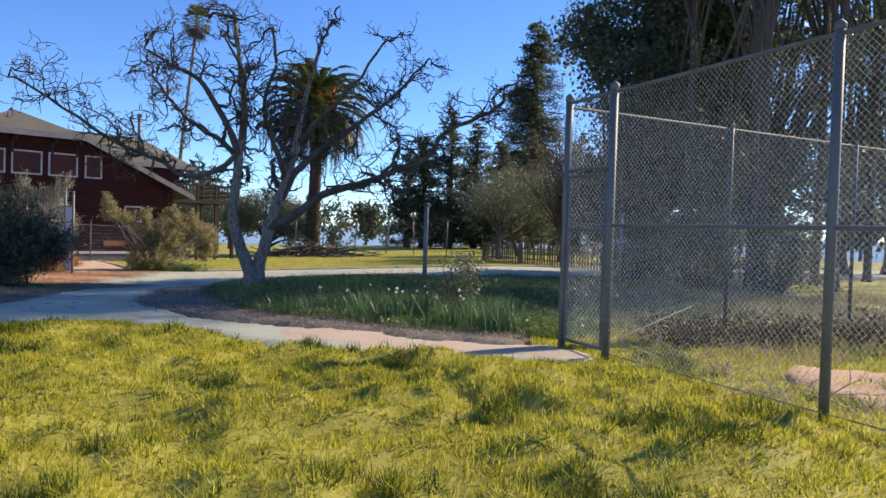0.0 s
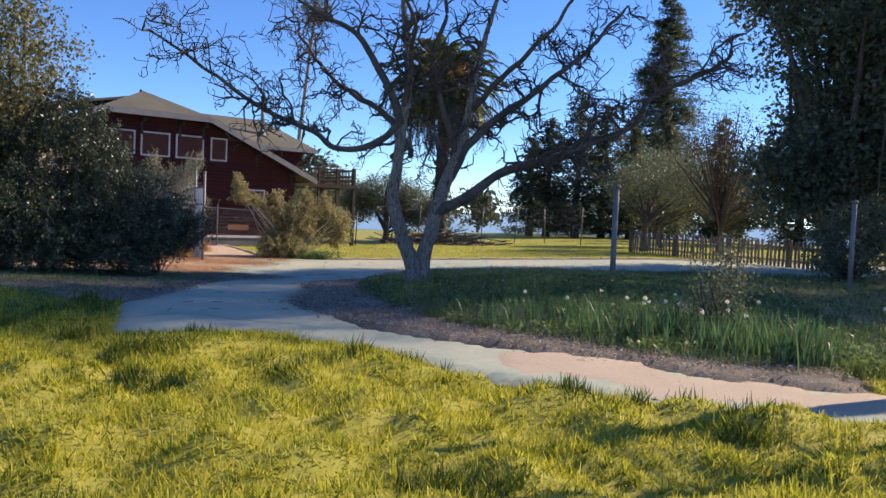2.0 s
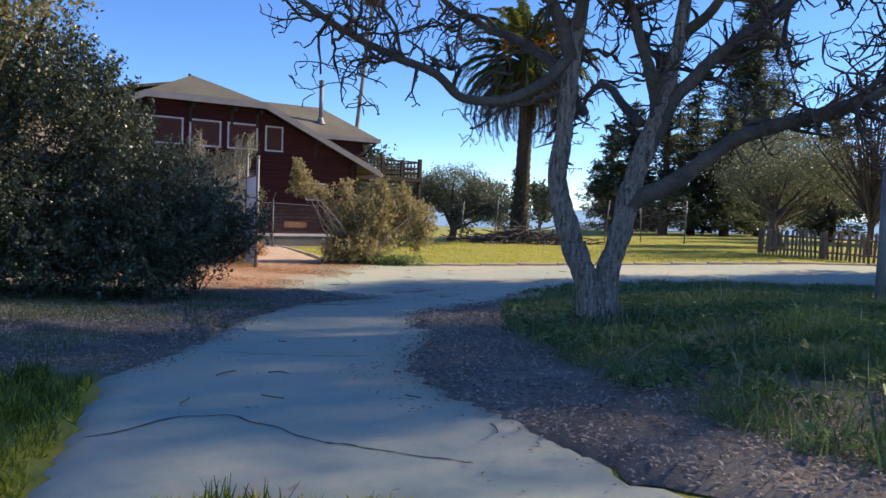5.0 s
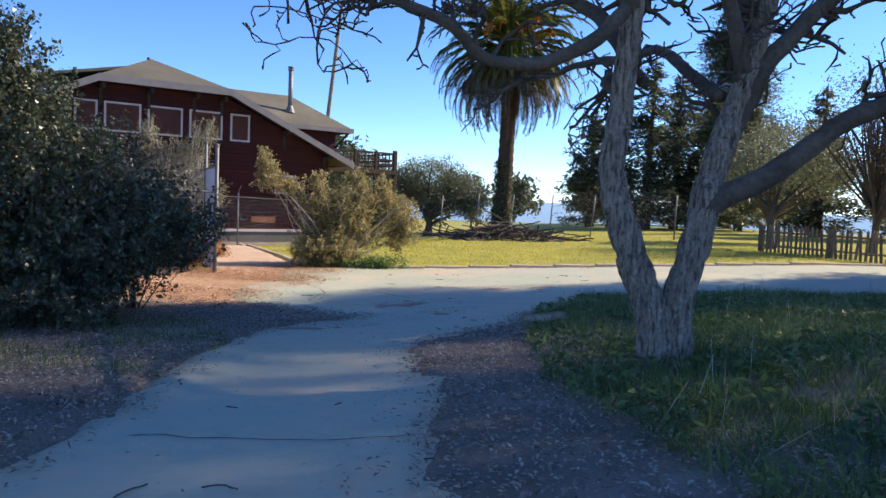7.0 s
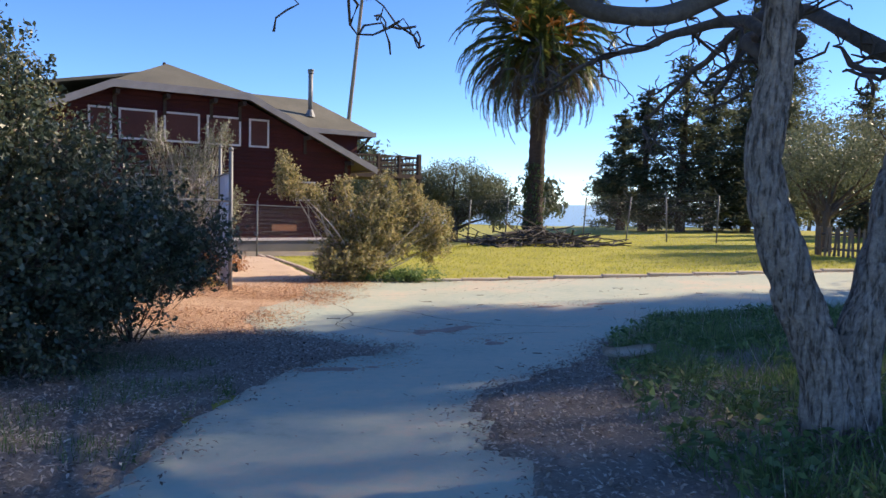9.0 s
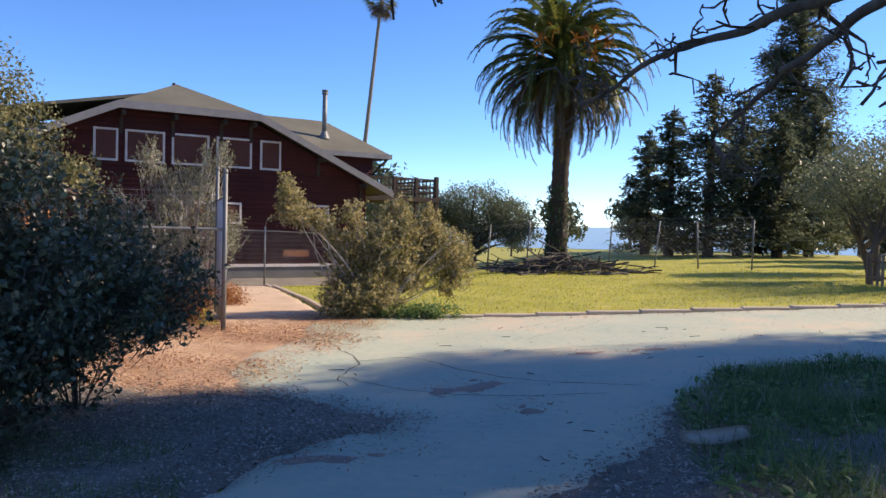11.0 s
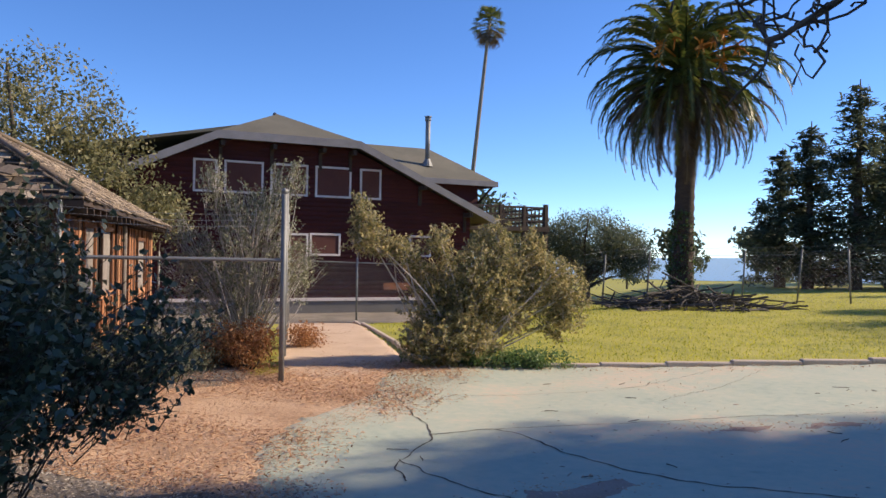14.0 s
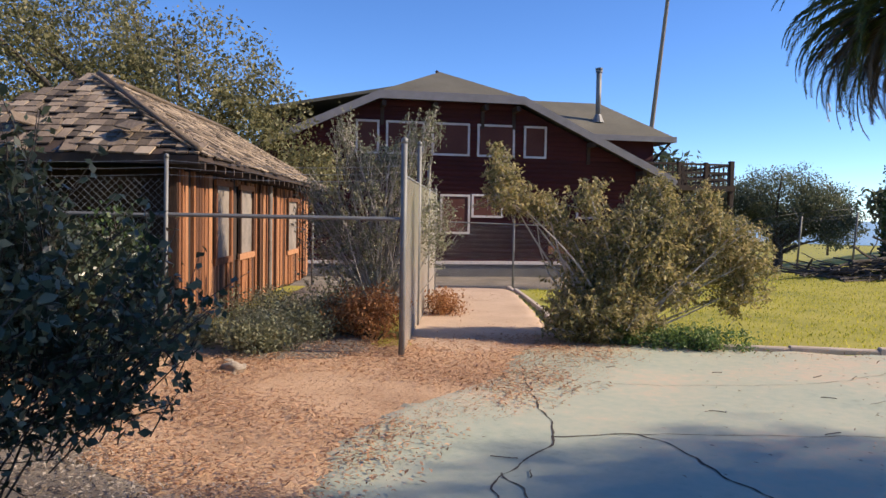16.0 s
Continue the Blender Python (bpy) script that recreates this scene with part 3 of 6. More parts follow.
    so.tube([(6.95, 4.0, 6.1), (6.95, 4.0, 6.36), (6.95, 4.0, 6.5)], [0.3, 0.2, 0.14], 12)
    part("flue_collar", so.mesh("flue_collar"), M["steel"], f)
    so = Soup()
    so.tube([(-1.3, 2.5, 7.7), (-1.3, 2.5, 7.86), (-1.3, 2.5, 7.9)], [0.09, 0.08, 0.03], 8)
    part("roof_finial", so.mesh("roof_finial"), M["palm_trunk"], h, "small rusty roof vent")
    # deck with its railing
    d = part("deck", boxed(7.6, 13.3, 2.2, 7.0, 2.85, 3.1), M["dark_wood"], h, "dark wooden upper deck")
    for u, y in ((10.4, 2.25), (11.8, 2.25), (13.15, 2.25), (13.15, 4.5), (13.15, 6.9)):
        w = 0.16 if u < 13 else 0.22
        part("deck_post", boxed(u - w / 2, u + w / 2, y, y + w, -1.5, 4.3 if u > 13 else 4.2, bevel=0.015), M["dark_wood"], d)
    for z in (4.05, 3.65, 3.35):
        part("deck_rail", boxed(7.6, 13.1, 2.28, 2.36, z, z + 0.1), M["dark_wood"], d)
        part("deck_rail", boxed(13.2, 13.28, 2.5, 6.9, z, z + 0.1), M["dark_wood"], d)
    for k in range(22):
        u = 7.9 + k * 0.24
        part("baluster", boxed(u, u + 0.05, 2.29, 2.35, 3.1, 4.05), M["dark_wood"], d)


M["rust_paint"] = surface("faded_orange_paint", [(0.3, (0.1, 0.03, 0.015)), (0.7, (0.34, 0.13, 0.05))], 6, 30, 0.8)
make_house()


# ---- shed ----
def make_shed():
    s = thing("shed", "old wooden shed with a decayed hipped shake roof", "shed", (-14.2, 22.9, -0.35), 0)
    m = Matrix((( -0.816, -0.578, 0, 0), (-0.578, 0.816, 0, 0), (0, 0, 1, 0), (0, 0, 0, 1)))
    # local x runs to the left along the front eave, y runs back along the lit side
    s.matrix_world = Matrix.Translation((-14.2, 22.9, -0.35)) @ pose(0, 0, 0, 0, 0, math.degrees(math.atan2(0.816, -0.578)) - 90)
    # local frame: x to the right (lit side at x = 0), y back, front eave at y = 0
    W, Lh, E, T = 4.4, 12.2, 2.5, 3.82
    o = 0.45
    # porch recess and posts are assumed, added so the front falls dark
    part("wall", boxed(-W + o + 0.12, -o - 0.12, o + 1.9, o + 2.02, 0, E - 0.05), M["dark_wood"], s, "plank wall set back in an assumed open porch so it falls dark")
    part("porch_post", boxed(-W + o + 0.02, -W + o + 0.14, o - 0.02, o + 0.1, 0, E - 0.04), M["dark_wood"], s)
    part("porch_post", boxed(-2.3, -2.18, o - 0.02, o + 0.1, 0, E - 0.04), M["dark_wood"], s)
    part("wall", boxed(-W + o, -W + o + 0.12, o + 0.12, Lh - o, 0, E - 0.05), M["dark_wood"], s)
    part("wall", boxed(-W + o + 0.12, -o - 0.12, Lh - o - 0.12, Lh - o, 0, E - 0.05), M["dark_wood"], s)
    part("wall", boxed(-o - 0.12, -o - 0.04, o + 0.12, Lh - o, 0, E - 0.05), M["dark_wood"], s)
    h = W / 2
    a, b, c, d = (0, 0, E), (0, Lh, E), (-W, Lh, E), (-W, 0, E)
    p, q = (-h, h, T), (-h, Lh - h, T)
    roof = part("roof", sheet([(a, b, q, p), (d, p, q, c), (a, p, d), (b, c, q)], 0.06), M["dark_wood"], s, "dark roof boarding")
    # shakes in courses on the two slopes in view
    r = random.Random(3)
    sh = bmesh.new()
    box(sh, -0.5, 0.5, 0.0, 1.0, -0.5, 0.5)
    proto = bpy.data.meshes.new("shake")
    sh.to_mesh(proto)
    sh.free()
    proto.materials.append(M["shake"])
    slope = math.atan2(T - E, h)
    run = h / math.cos(slope)
    courses = 13
    ce = run / courses
    count = 0
    rest = Soup()
    cube = np.array([v.co for v in proto.vertices])
    cf = np.array([list(f.vertices) for f in proto.polygons])
    for side in ("front", "right"):
        for k in range(courses):
            v = k * ce
            inset = v * math.cos(slope)
            if side == "front":
                s0, s1 = inset, W - inset
            else:
                s0, s1 = inset, Lh - inset
            x = s0
            while x < s1 - 0.05:
                w = r.uniform(0.1, 0.22) if side == "front" else r.uniform(0.12, 0.24)
                gone = r.random() < (0.16 if k < 4 else 0.06)
                if not gone and x + w < s1 + 0.12:
                    skew = r.gauss(0, 3.2 if k > 4 else 6)
                    tilt = r.uniform(2, 5) + (r.random() < 0.1) * r.uniform(4, 16)
                    length = ce * 1.75 * r.uniform(0.75, 1.12)
                    if side == "front":
                        loc = Matrix.Translation((-(x + w / 2), inset, E + v * math.sin(slope) + 0.012)) @ pose(0, 0, 0, math.degrees(slope) - tilt, 0, 0)
                    else:
                        loc = Matrix.Translation((-inset, x + w / 2, E + v * math.sin(slope) + 0.012)) @ pose(0, 0, 0, 0, 0, 90) @ pose(0, 0, 0, math.degrees(slope) - tilt, 0, 0)
                    loc = loc @ pose(0, -0.04 + r.gauss(0, 0.02), 0.02, 0, 0, skew) @ Matrix.Diagonal((w * 0.96, length, 0.022, 1))
                    if count < 290 and (side == "front" and k < 14 or x < 2.5):
                        ob = new("shake", proto)
                        ob.parent = roof
                        ob.matrix_basis = loc
                        count += 1
                    else:
                        mm = np.array(loc)
                        rest.add(cube @ mm[:3, :3].T + mm[:3, 3], cf)
                x += w + 0.006
    tagged(part("shake_cover", rest.mesh("shake_cover"), M["shake"], roof, "weathered split shakes"), kind="stuff")
    # hip cap
    so = Soup()
    so.tube([np.array(a) + (0, 0, 0.07), np.array(p) + (0, 0, 0.07)], 0.05, 4)
    so.tube([np.array(p) + (0, 0, 0.06), np.array(q) + (0, 0, 0.06)], 0.05, 4)
    part("hip_cap", so.mesh("hip_cap"), M["shake"], roof)
    # torn pieces lifted near the front eave
    for x, y, z, rx, rz in ((-3.3, 0.45, 2.95, 55, 15), (-1.0, 0.35, 2.9, 25, -30), (-2.5, 0.6, 2.98, 35, 50)):
        part("torn_shake", boxed(-0.16, 0.16, -0.13, 0.13, -0.012, 0.012, pose(x, y, z, rx, 10, rz)), M["shake"], roof, "torn pale shake lifted off the roof")
    part("fascia", boxed(-W, 0, -0.03, 0.0, E - 0.12, E - 0.01), M["dark_wood"], roof)
    part("fascia", boxed(-0.03, 0.0, -0.03, Lh, E - 0.07, E - 0.01), M["dark_wood"], roof)
    for k in range(24):
        y = 0.3 + k * 0.5
        part("rafter_end", boxed(-0.45, -0.02, y, y + 0.06, E - 0.17, E - 0.065), M["dark_wood"], roof)
    # lit side: upright planks with windows let in
    openings = [(2.3, 3.3, 0.98, 2.26), (3.85, 4.95, 0.98, 2.24), (8.5, 9.9, 0.82, 2.12)]
    y = o + 0.14
    while y < Lh - o - 0.05:
        w = r.uniform(0.09, 0.19)
        lo = 0.02 + r.uniform(0, 0.08)
        segs = [(lo, E - 0.1)]
        for y0, y1, z0, z1 in openings:
            if y + w > y0 and y < y1:
                segs = [(lo, z0), (z1, E - 0.1)]
        if r.random() > 0.05 and not 6.15 < y < 6.45:
            for z0, z1 in segs:
                part("plank", boxed(-o - 0.038, -o - 0.015 + r.choice((0, 0, 0.012, 0.03)), y, min(y + w - r.uniform(0.012, 0.03), Lh - o), z0, z1 - r.uniform(0, 0.05)), M["plank"], s)
        y += w
    for y0, y1, z0, z1 in openings:
        w = part("window", boxed(-o - 0.03, -o - 0.012, y0 + 0.06, y1 - 0.06, z0 + 0.06, z1 - 0.06), M["shutter"], s, "window boarded with grey plywood")
        for a0, a1, b0, b1 in ((y0, y1, z1 - 0.06, z1 + 0.03), (y0 - 0.04, y1 + 0.04, z0 - 0.05, z0 + 0.06), (y0, y0 + 0.08, z0 + 0.06, z1 - 0.06), (y1 - 0.08, y1, z0 + 0.06, z1 - 0.06)):
            part("window_frame", boxed(-o - 0.008, -o + 0.035, a0, a1, b0, b1), M["plank"], w)
    part("downpipe", pipe([(-o + 0.05, 6.3, 0.0), (-o + 0.05, 6.3, E - 0.12)], 0.045, 8), M["shutter"], s, "grey pipe down the plank wall")
    for yy in (o + 0.02, 5.4, 7.0, 10.2):
        part("batten", boxed(-o + 0.006, -o + 0.04, yy, yy + 0.09, 0.02, E - 0.1), M["plank"], s)
    part("corner_board", boxed(-o - 0.12, -o + 0.03, o - 0.025, o - 0.003, 0.02, E - 0.1), M["plank"], s)


# ---- fences ----
def wire_panel(p0, p1, z0, z1, pitch=0.055, r=0.0016):
    """Chain link between two posts: slanting wires both ways, woven a little in and out."""
    p0, p1 = np.array(p0, float), np.array(p1, float)
    L = np.linalg.norm(p1 - p0)
    u = (p1 - p0) / L
    nrm = np.array([-u[1], u[0]])
    H = z1 - z0
    so = Soup()
    step = pitch * math.sqrt(2)
    for sgn in (1, -1):
        s = -H
        while s < L:
            a, b = max(0, s), min(L, s + H)
            if b - a > 0.02:
                za, zb = (a - s), (b - s)
                if sgn < 0:
                    za, zb = H - za, H - zb
                pa = np.array([*(p0 + u * a + nrm * 0.002 * sgn), z0 + za])
                pb = np.array([*(p0 + u * b + nrm * 0.002 * sgn), z0 + zb])
                so.tube([pa, pb], r, 4, False)
            s += step
    return so.mesh("chain_link")


def pipe(pts, r, sides=10):
    so = Soup()
    so.tube(pts, r, sides)
    return so.mesh("pipe")


make_shed()


def post(parent, x, y, z1, r, mat="dull_steel", z0=None, cap=True, name="post", lean=(0, 0)):
    z0 = gz(x, y) - 0.1 if z0 is None else z0
    p = part(name, pipe([(x, y, z0), (x + lean[0], y + lean[1], z1)], r), M[mat], parent, "", True)
    if cap:
        part("cap", pipe([(x + lean[0], y + lean[1], z1 - 0.02), (x + lean[0], y + lean[1], z1 + r * 0.8), (x + lean[0], y + lean[1], z1 + r * 1.5)], [r * 1.15, r * 1.1, r * 0.3]), M[mat], p, "", True)
    return p


def make_court_fence():
    f = thing("court_fence", "tall grey chain-link fence with a narrow gate", "fence")
    A, B = np.array([1.56, 9.58]), np.array([1.93, 8.72])
    d = (B - A) / np.linalg.norm(B - A)
    side = [A, B] + [B + d * 2.95 * k for k in (1, 2, 3, 4, 5)]
    e = np.array([0.87, 0.49])
    back = [A + e * 3.0 * k for k in range(0, 7)]
    top = 3.18
    for i, p in enumerate(side):
        post(f, p[0], p[1], top, 0.048 if i < 2 else 0.042)
    for p in back[1:]:
        post(f, p[0], p[1], top - 0.05, 0.03)
    for a, b in zip(side[:-1], side[1:]):
        part("top_rail", pipe([(*a, top - 0.05), (*b, top - 0.05)], 0.021, 8), M["dull_steel"], f)
        if a is not A:
            part("mid_rail", pipe([(*a, 1.6), (*b, 1.6)], 0.021, 8), M["dull_steel"], f)
            part("bottom_wire", pipe([(*a, 0.12), (*b, 0.12)], 0.006, 4), M["dull_steel"], f)
            tagged(part("chain_link", wire_panel(a, b, 0.08, top - 0.05, 0.044, 0.0013), M["bright_wire"], f), kind="stuff")
    # over the gate and the gate leaf
    part("gate_head", pipe([(*A, 2.28), (*B, 2.28)], 0.021, 8), M["dull_steel"], f)
    tagged(part("chain_link", wire_panel(A, B, 2.28, top - 0.05), M["bright_wire"], f), kind="stuff")
    g = part("gate", pipe([(*(A + d * 0.07), 0.16), (*(B - d * 0.1), 0.16)], 0.02, 8), M["dull_steel"], f, "narrow chain-link gate leaf")
    for a, b in (((*(A + d * 0.07), 2.2), (*(B - d * 0.1), 2.2)), ((*(A + d * 0.07), 0.16), (*(A + d * 0.07), 2.2)), ((*(B - d * 0.1), 0.16), (*(B - d * 0.1), 2.2)), ((*(A + d * 0.07), 1.55), (*(B - d * 0.1), 1.55))):
        part("gate_bar", pipe([a, b], 0.02, 8), M["dull_steel"], g)
    tagged(part("chain_link", wire_panel(A + d * 0.07, B - d * 0.1, 0.16, 2.2), M["bright_wire"], g), kind="stuff")
    part("latch", boxed(-0.03, 0.03, -0.05, 0.05, -0.06, 0.06, pose(*(B - d * 0.06), 1.2, 0, 0, 25)), M["dull_steel"], g)
    for z in (0.9, 1.35, 0.5):
        part("tie_band", pipe([(*B, z), (*B, z + 0.03)], 0.056), M["dull_steel"], f)
    for i, (a, b) in enumerate(zip(back[:-1], back[1:])):
        part("top_rail", pipe([(*a, top - 0.1), (*b, top - 0.1)], 0.02, 8), M["dull_steel"], f)
        if i < 1:
            part("mid_rail", pipe([(*a, 1.62), (*(b), 1.62)], 0.018, 8), M["dull_steel"], f)
        tagged(part("chain_link", wire_panel(a, b, 0.05, top - 0.1, 0.05, 0.0014), M["bright_wire"], f), kind="stuff")
    part("loose_bar", pipe([(2.1, 8.75, 0.3), (3.2, 9.6, 0.62)], 0.012, 6), M["dull_steel"], f, "thin bent bar leaning on the mesh")


M["wire"] = surface("fence_wire", [(0.3, (0.28, 0.29, 0.30)), (0.7, (0.42, 0.43, 0.44))], 6, 40, 0.45, 0.6, 0.0)
# paler copy of the wire, the sun's glint put into its base colour
M["bright_wire"] = surface("sun_glint_wire", [(0.3, (0.66, 0.66, 0.66)), (0.7, (0.8, 0.8, 0.8))], 6, 40, 0.36, 0.75, 0.0)
make_court_fence()


def make_gate_fence():
    f = thing("yard_fence", "galvanised chain-link yard fence with gate posts", "fence")
    G, G0 = np.array([-11.67, 23.86]), np.array([-13.72, 22.05])
    u = (G0 - G) / np.linalg.norm(G0 - G)
    post(f, *G, 2.3, 0.038, "steel")
    prev = G
    for k in range(4):
        p = G0 + u * 2.7 * k
        post(f, *p, 2.05, 0.024, "steel", lean=(0.03, 0.0))
        part("rail", pipe([(*prev, 1.38), (*p, 1.39)], 0.024, 8), M["steel"], f)
        if k:
            tagged(part("chain_link", wire_panel(prev, p, -0.1, 1.8, 0.06, 0.0018), M["wire"], f), kind="stuff")
        for z in (1.85, 1.93, 2.01):
            part("barbed_wire", barbed((*prev, z), (*p, z)), M["wire"], f)
        prev = p
    # the run along the walkway, towards the house
    w = np.array([-0.527, 0.85])
    prev = G
    for k, top in ((1, 2.5), (2, 2.3), (3, 1.98)):
        p = G + w * 2.47 * k
        post(f, *p, top, 0.034, "steel")
        part("rail", pipe([(*prev, 1.9), (*p, 1.9)], 0.02, 8), M["steel"], f)
        tagged(part("chain_link", wire_panel(prev, p, -0.22 - 0.08 * k, 1.9, 0.035, 0.004), M["bright_wire"], f), kind="stuff")
        prev = p


def barbed(a, b):
    so = Soup()
    a, b = np.array(a), np.array(b)
    t = np.linspace(0, 1, 9)
    pts = a + (b - a) * t[:, None]
    pts[:, 2] -= 0.05 * np.sin(np.pi * t)
    so.tube(pts, 0.0022, 4, False)
    L = np.linalg.norm(b - a)
    for s in np.arange(0.1, L, 0.16):
        c = a + (b - a) * s / L
        c[2] -= 0.05 * math.sin(math.pi * s / L)
        so.tube([c - (0.01, 0, 0.018), c + (0.01, 0, 0.018)], 0.0018, 4, False)
    return so.mesh("barbed_wire")


make_gate_fence()


def make_house_fence():
    f = thing("front_fence", "low chain-link fence before the house", "fence")
    pts = [np.array(p) for p in ((-20.5, 31.5), (-18.6, 33.0), (-16.4, 35.2), (-14.4, 37.4), (-12.4, 39.6))]
    prev = None
    for p in pts:
        z = gz(*p)
        post(f, *p, z + 2.0, 0.03, "steel", cap=False)
        part("arm", pipe([(*p, z + 2.0), (p[0] + 0.18, p[1] - 0.18, z + 2.25)], 0.015, 6), M["steel"], f)
        if prev is not None:
            zp = gz(*prev)
            part("rail", pipe([(*prev, zp + 1.85), (*p, z + 1.85)], 0.018, 8), M["steel"], f)
            tagged(part("chain_link", wire_panel(prev, p, min(z, zp), min(z, zp) + 1.85, 0.07, 0.0018), M["wire"], f), kind="stuff")
        prev = p


make_house_fence()


def make_far_fence():
    f = thing("boundary_fence", "far chain-link boundary fence with leaning posts", "fence")
    prev = None
    pts = [(-12.4, 44.5), (-10.8, 45.5), (-9.2, 46.6), (-7.6, 47.4), (-5.6, 47.8), (-3.6, 47.6), (-1.8, 47.0), (0.2, 46.0)]
    r = random.Random(5)
    for p in pts:
        p = np.array(p)
        z = gz(*p)
        post(f, *p, z + 2.1, 0.035, "dull_steel", cap=False, lean=(r.uniform(-0.12, 0.2), 0))
        part("arm", pipe([(*p, z + 2.05), (p[0] - 0.2, p[1], z + 2.4)], 0.018, 6), M["dull_steel"], f)
        if prev is not None:
            zp = gz(*prev)
            for k in (2.0, 2.2, 1.9):
                part("wire", pipe([(*prev, zp + k), (*p, z + k)], 0.006, 4), M["dull_steel"], f)
            tagged(part("chain_link", wire_panel(prev, p, z, z + 1.9, 0.14, 0.0014), M["wire"], f), kind="stuff")
        prev = p


make_far_fence()


def make_picket_fence():
    f = thing("picket_fence", "weathered brown picket fence", "fence")
    a, b = np.array([2.0, 37.6]), np.array([8.2, 28.4])
    L = np.linalg.norm(b - a)
    u = (b - a) / L
    ang = math.degrees(math.atan2(u[1], u[0]))
    r = random.Random(2)
    vs = prism([(-0.045, 0), (0.045, 0), (0.045, 0.9), (0, 0.98), (-0.045, 0.9)], -0.01, 0.01)
    proto = bpy.data.meshes.new("picket")
    vs.to_mesh(proto)
    vs.free()
    proto.materials.append(M["picket"])
    s = 0.0
    while s < L:
        p = a + u * s
        ob = new("picket", proto)
        ob.parent = f
        ob.matrix_basis = pose(p[0], p[1], gz(*p) + r.uniform(-0.05, 0.04), r.gauss(0, 2), r.gauss(0, 2.5), ang)
        s += 0.17
    for z in (0.25, 0.72):
        so = Soup()
        q = [a + u * t for t in np.linspace(0, L, 8)]
        so.tube([(p[0] + 0.04, p[1] + 0.03, gz(*p) + z) for p in q], 0.035, 4)
        part("rail", so.mesh("rail"), M["picket"], f)
    for t in np.linspace(0, L, 5):
        p = a + u * t
        part("post", boxed(-0.06, 0.06, 0.06, 0.18, -0.1, 0.95, pose(p[0], p[1], gz(*p), 0, 0, ang)), M["picket"], f)


M["picket"] = surface("picket_wood", [(0.3, (0.12, 0.085, 0.06)), (0.7, (0.28, 0.2, 0.14))], 2, 25, 0.9, vary=0.15)
make_picket_fence()


def make_pole(x, y, z1, r, label):
    p = thing("marker_post", label, "post", (x, y, gz(x, y)))
    part("shaft", pipe([(0, 0, -0.1), (0, 0, z1 - gz(x, y))], r, 10), M["steel"], p, "", True)
    part("cap", pipe([(0, 0, z1 - gz(x, y)), (0, 0, z1 - gz(x, y) + 0.05)], [r * 1.5, r * 1.4], 10), M["steel"], p, "", True)


make_pole(-0.4, 17.85, 2.05, 0.055, "weathered grey steel post in the weeds")
make_pole(4.6, 19.6, 2.0, 0.045, "thin grey steel post beside the road")


def make_kerb(name, pts, w=0.14, h=0.065, label="low concrete kerb along the lawn"):
    """A kerb of separate lengths of stone."""
    k = thing(name, label, "kerb", kind="structure")
    r = random.Random(9)
    for (x0, y0), (x1, y1) in zip(pts[:-1], pts[1:]):
        L = math.hypot(x1 - x0, y1 - y0)
        ang = math.degrees(math.atan2(y1 - y0, x1 - x0))
        n = max(1, round(L / 1.2))
        for i in range(n):
            t = (i + 0.5) / n
            x, y = x0 + (x1 - x0) * t, y0 + (y1 - y0) * t
            part("kerb_stone", boxed(-L / n / 2 + 0.002, L / n / 2 - 0.002, -w / 2, w / 2, -0.15, h, pose(x, y, gz(x, y) + 0.015 + r.uniform(-0.006, 0.006), 0, 0, ang + r.gauss(0, 0.3)), bevel=0.015), M["kerb"], k)


make_kerb("kerb", [(-9.9, 26.4), (-6.0, 28.05), (1.3, 31.15), (16, 37.1)])
make_kerb("kerb_walkway", [(-10.9, 26.75), (-12.5, 29.2), (-15.4, 33.2)], 0.1, 0.045, "pale broken kerb beside the walkway")


# ---- trees and plants ----
def wander(start, direction, length, steps, bend, lift, r):
    """A crooked branch line."""
    p, d = np.array(start, float), np.array(direction, float)
    d /= np.linalg.norm(d)
    out = [p.copy()]
    for _ in range(steps):
        d = d + np.array([r.gauss(0, bend), r.gauss(0, bend), r.gauss(0, bend) + lift])
        d /= np.linalg.norm(d)
        p = p + d * length / steps
        out.append(p.copy())
    return np.array(out)


def spline(pts, step=0.12):
    p = np.array(pts, float)
    p = np.concatenate([[2 * p[0] - p[1]], p, [2 * p[-1] - p[-2]]])
    out = []
    for i in range(1, len(p) - 2):
        a, b, c, d = p[i - 1:i + 3]
        k = max(2, int(np.linalg.norm(c - b) / step))
        for t in np.arange(k) / k:
            out.append(0.5 * (2 * b + (c - a) * t + (2 * a - 5 * b + 4 * c - d) * t * t + (3 * b - a - 3 * c + d) * t ** 3))
    out.append(p[-2])
    return np.array(out)


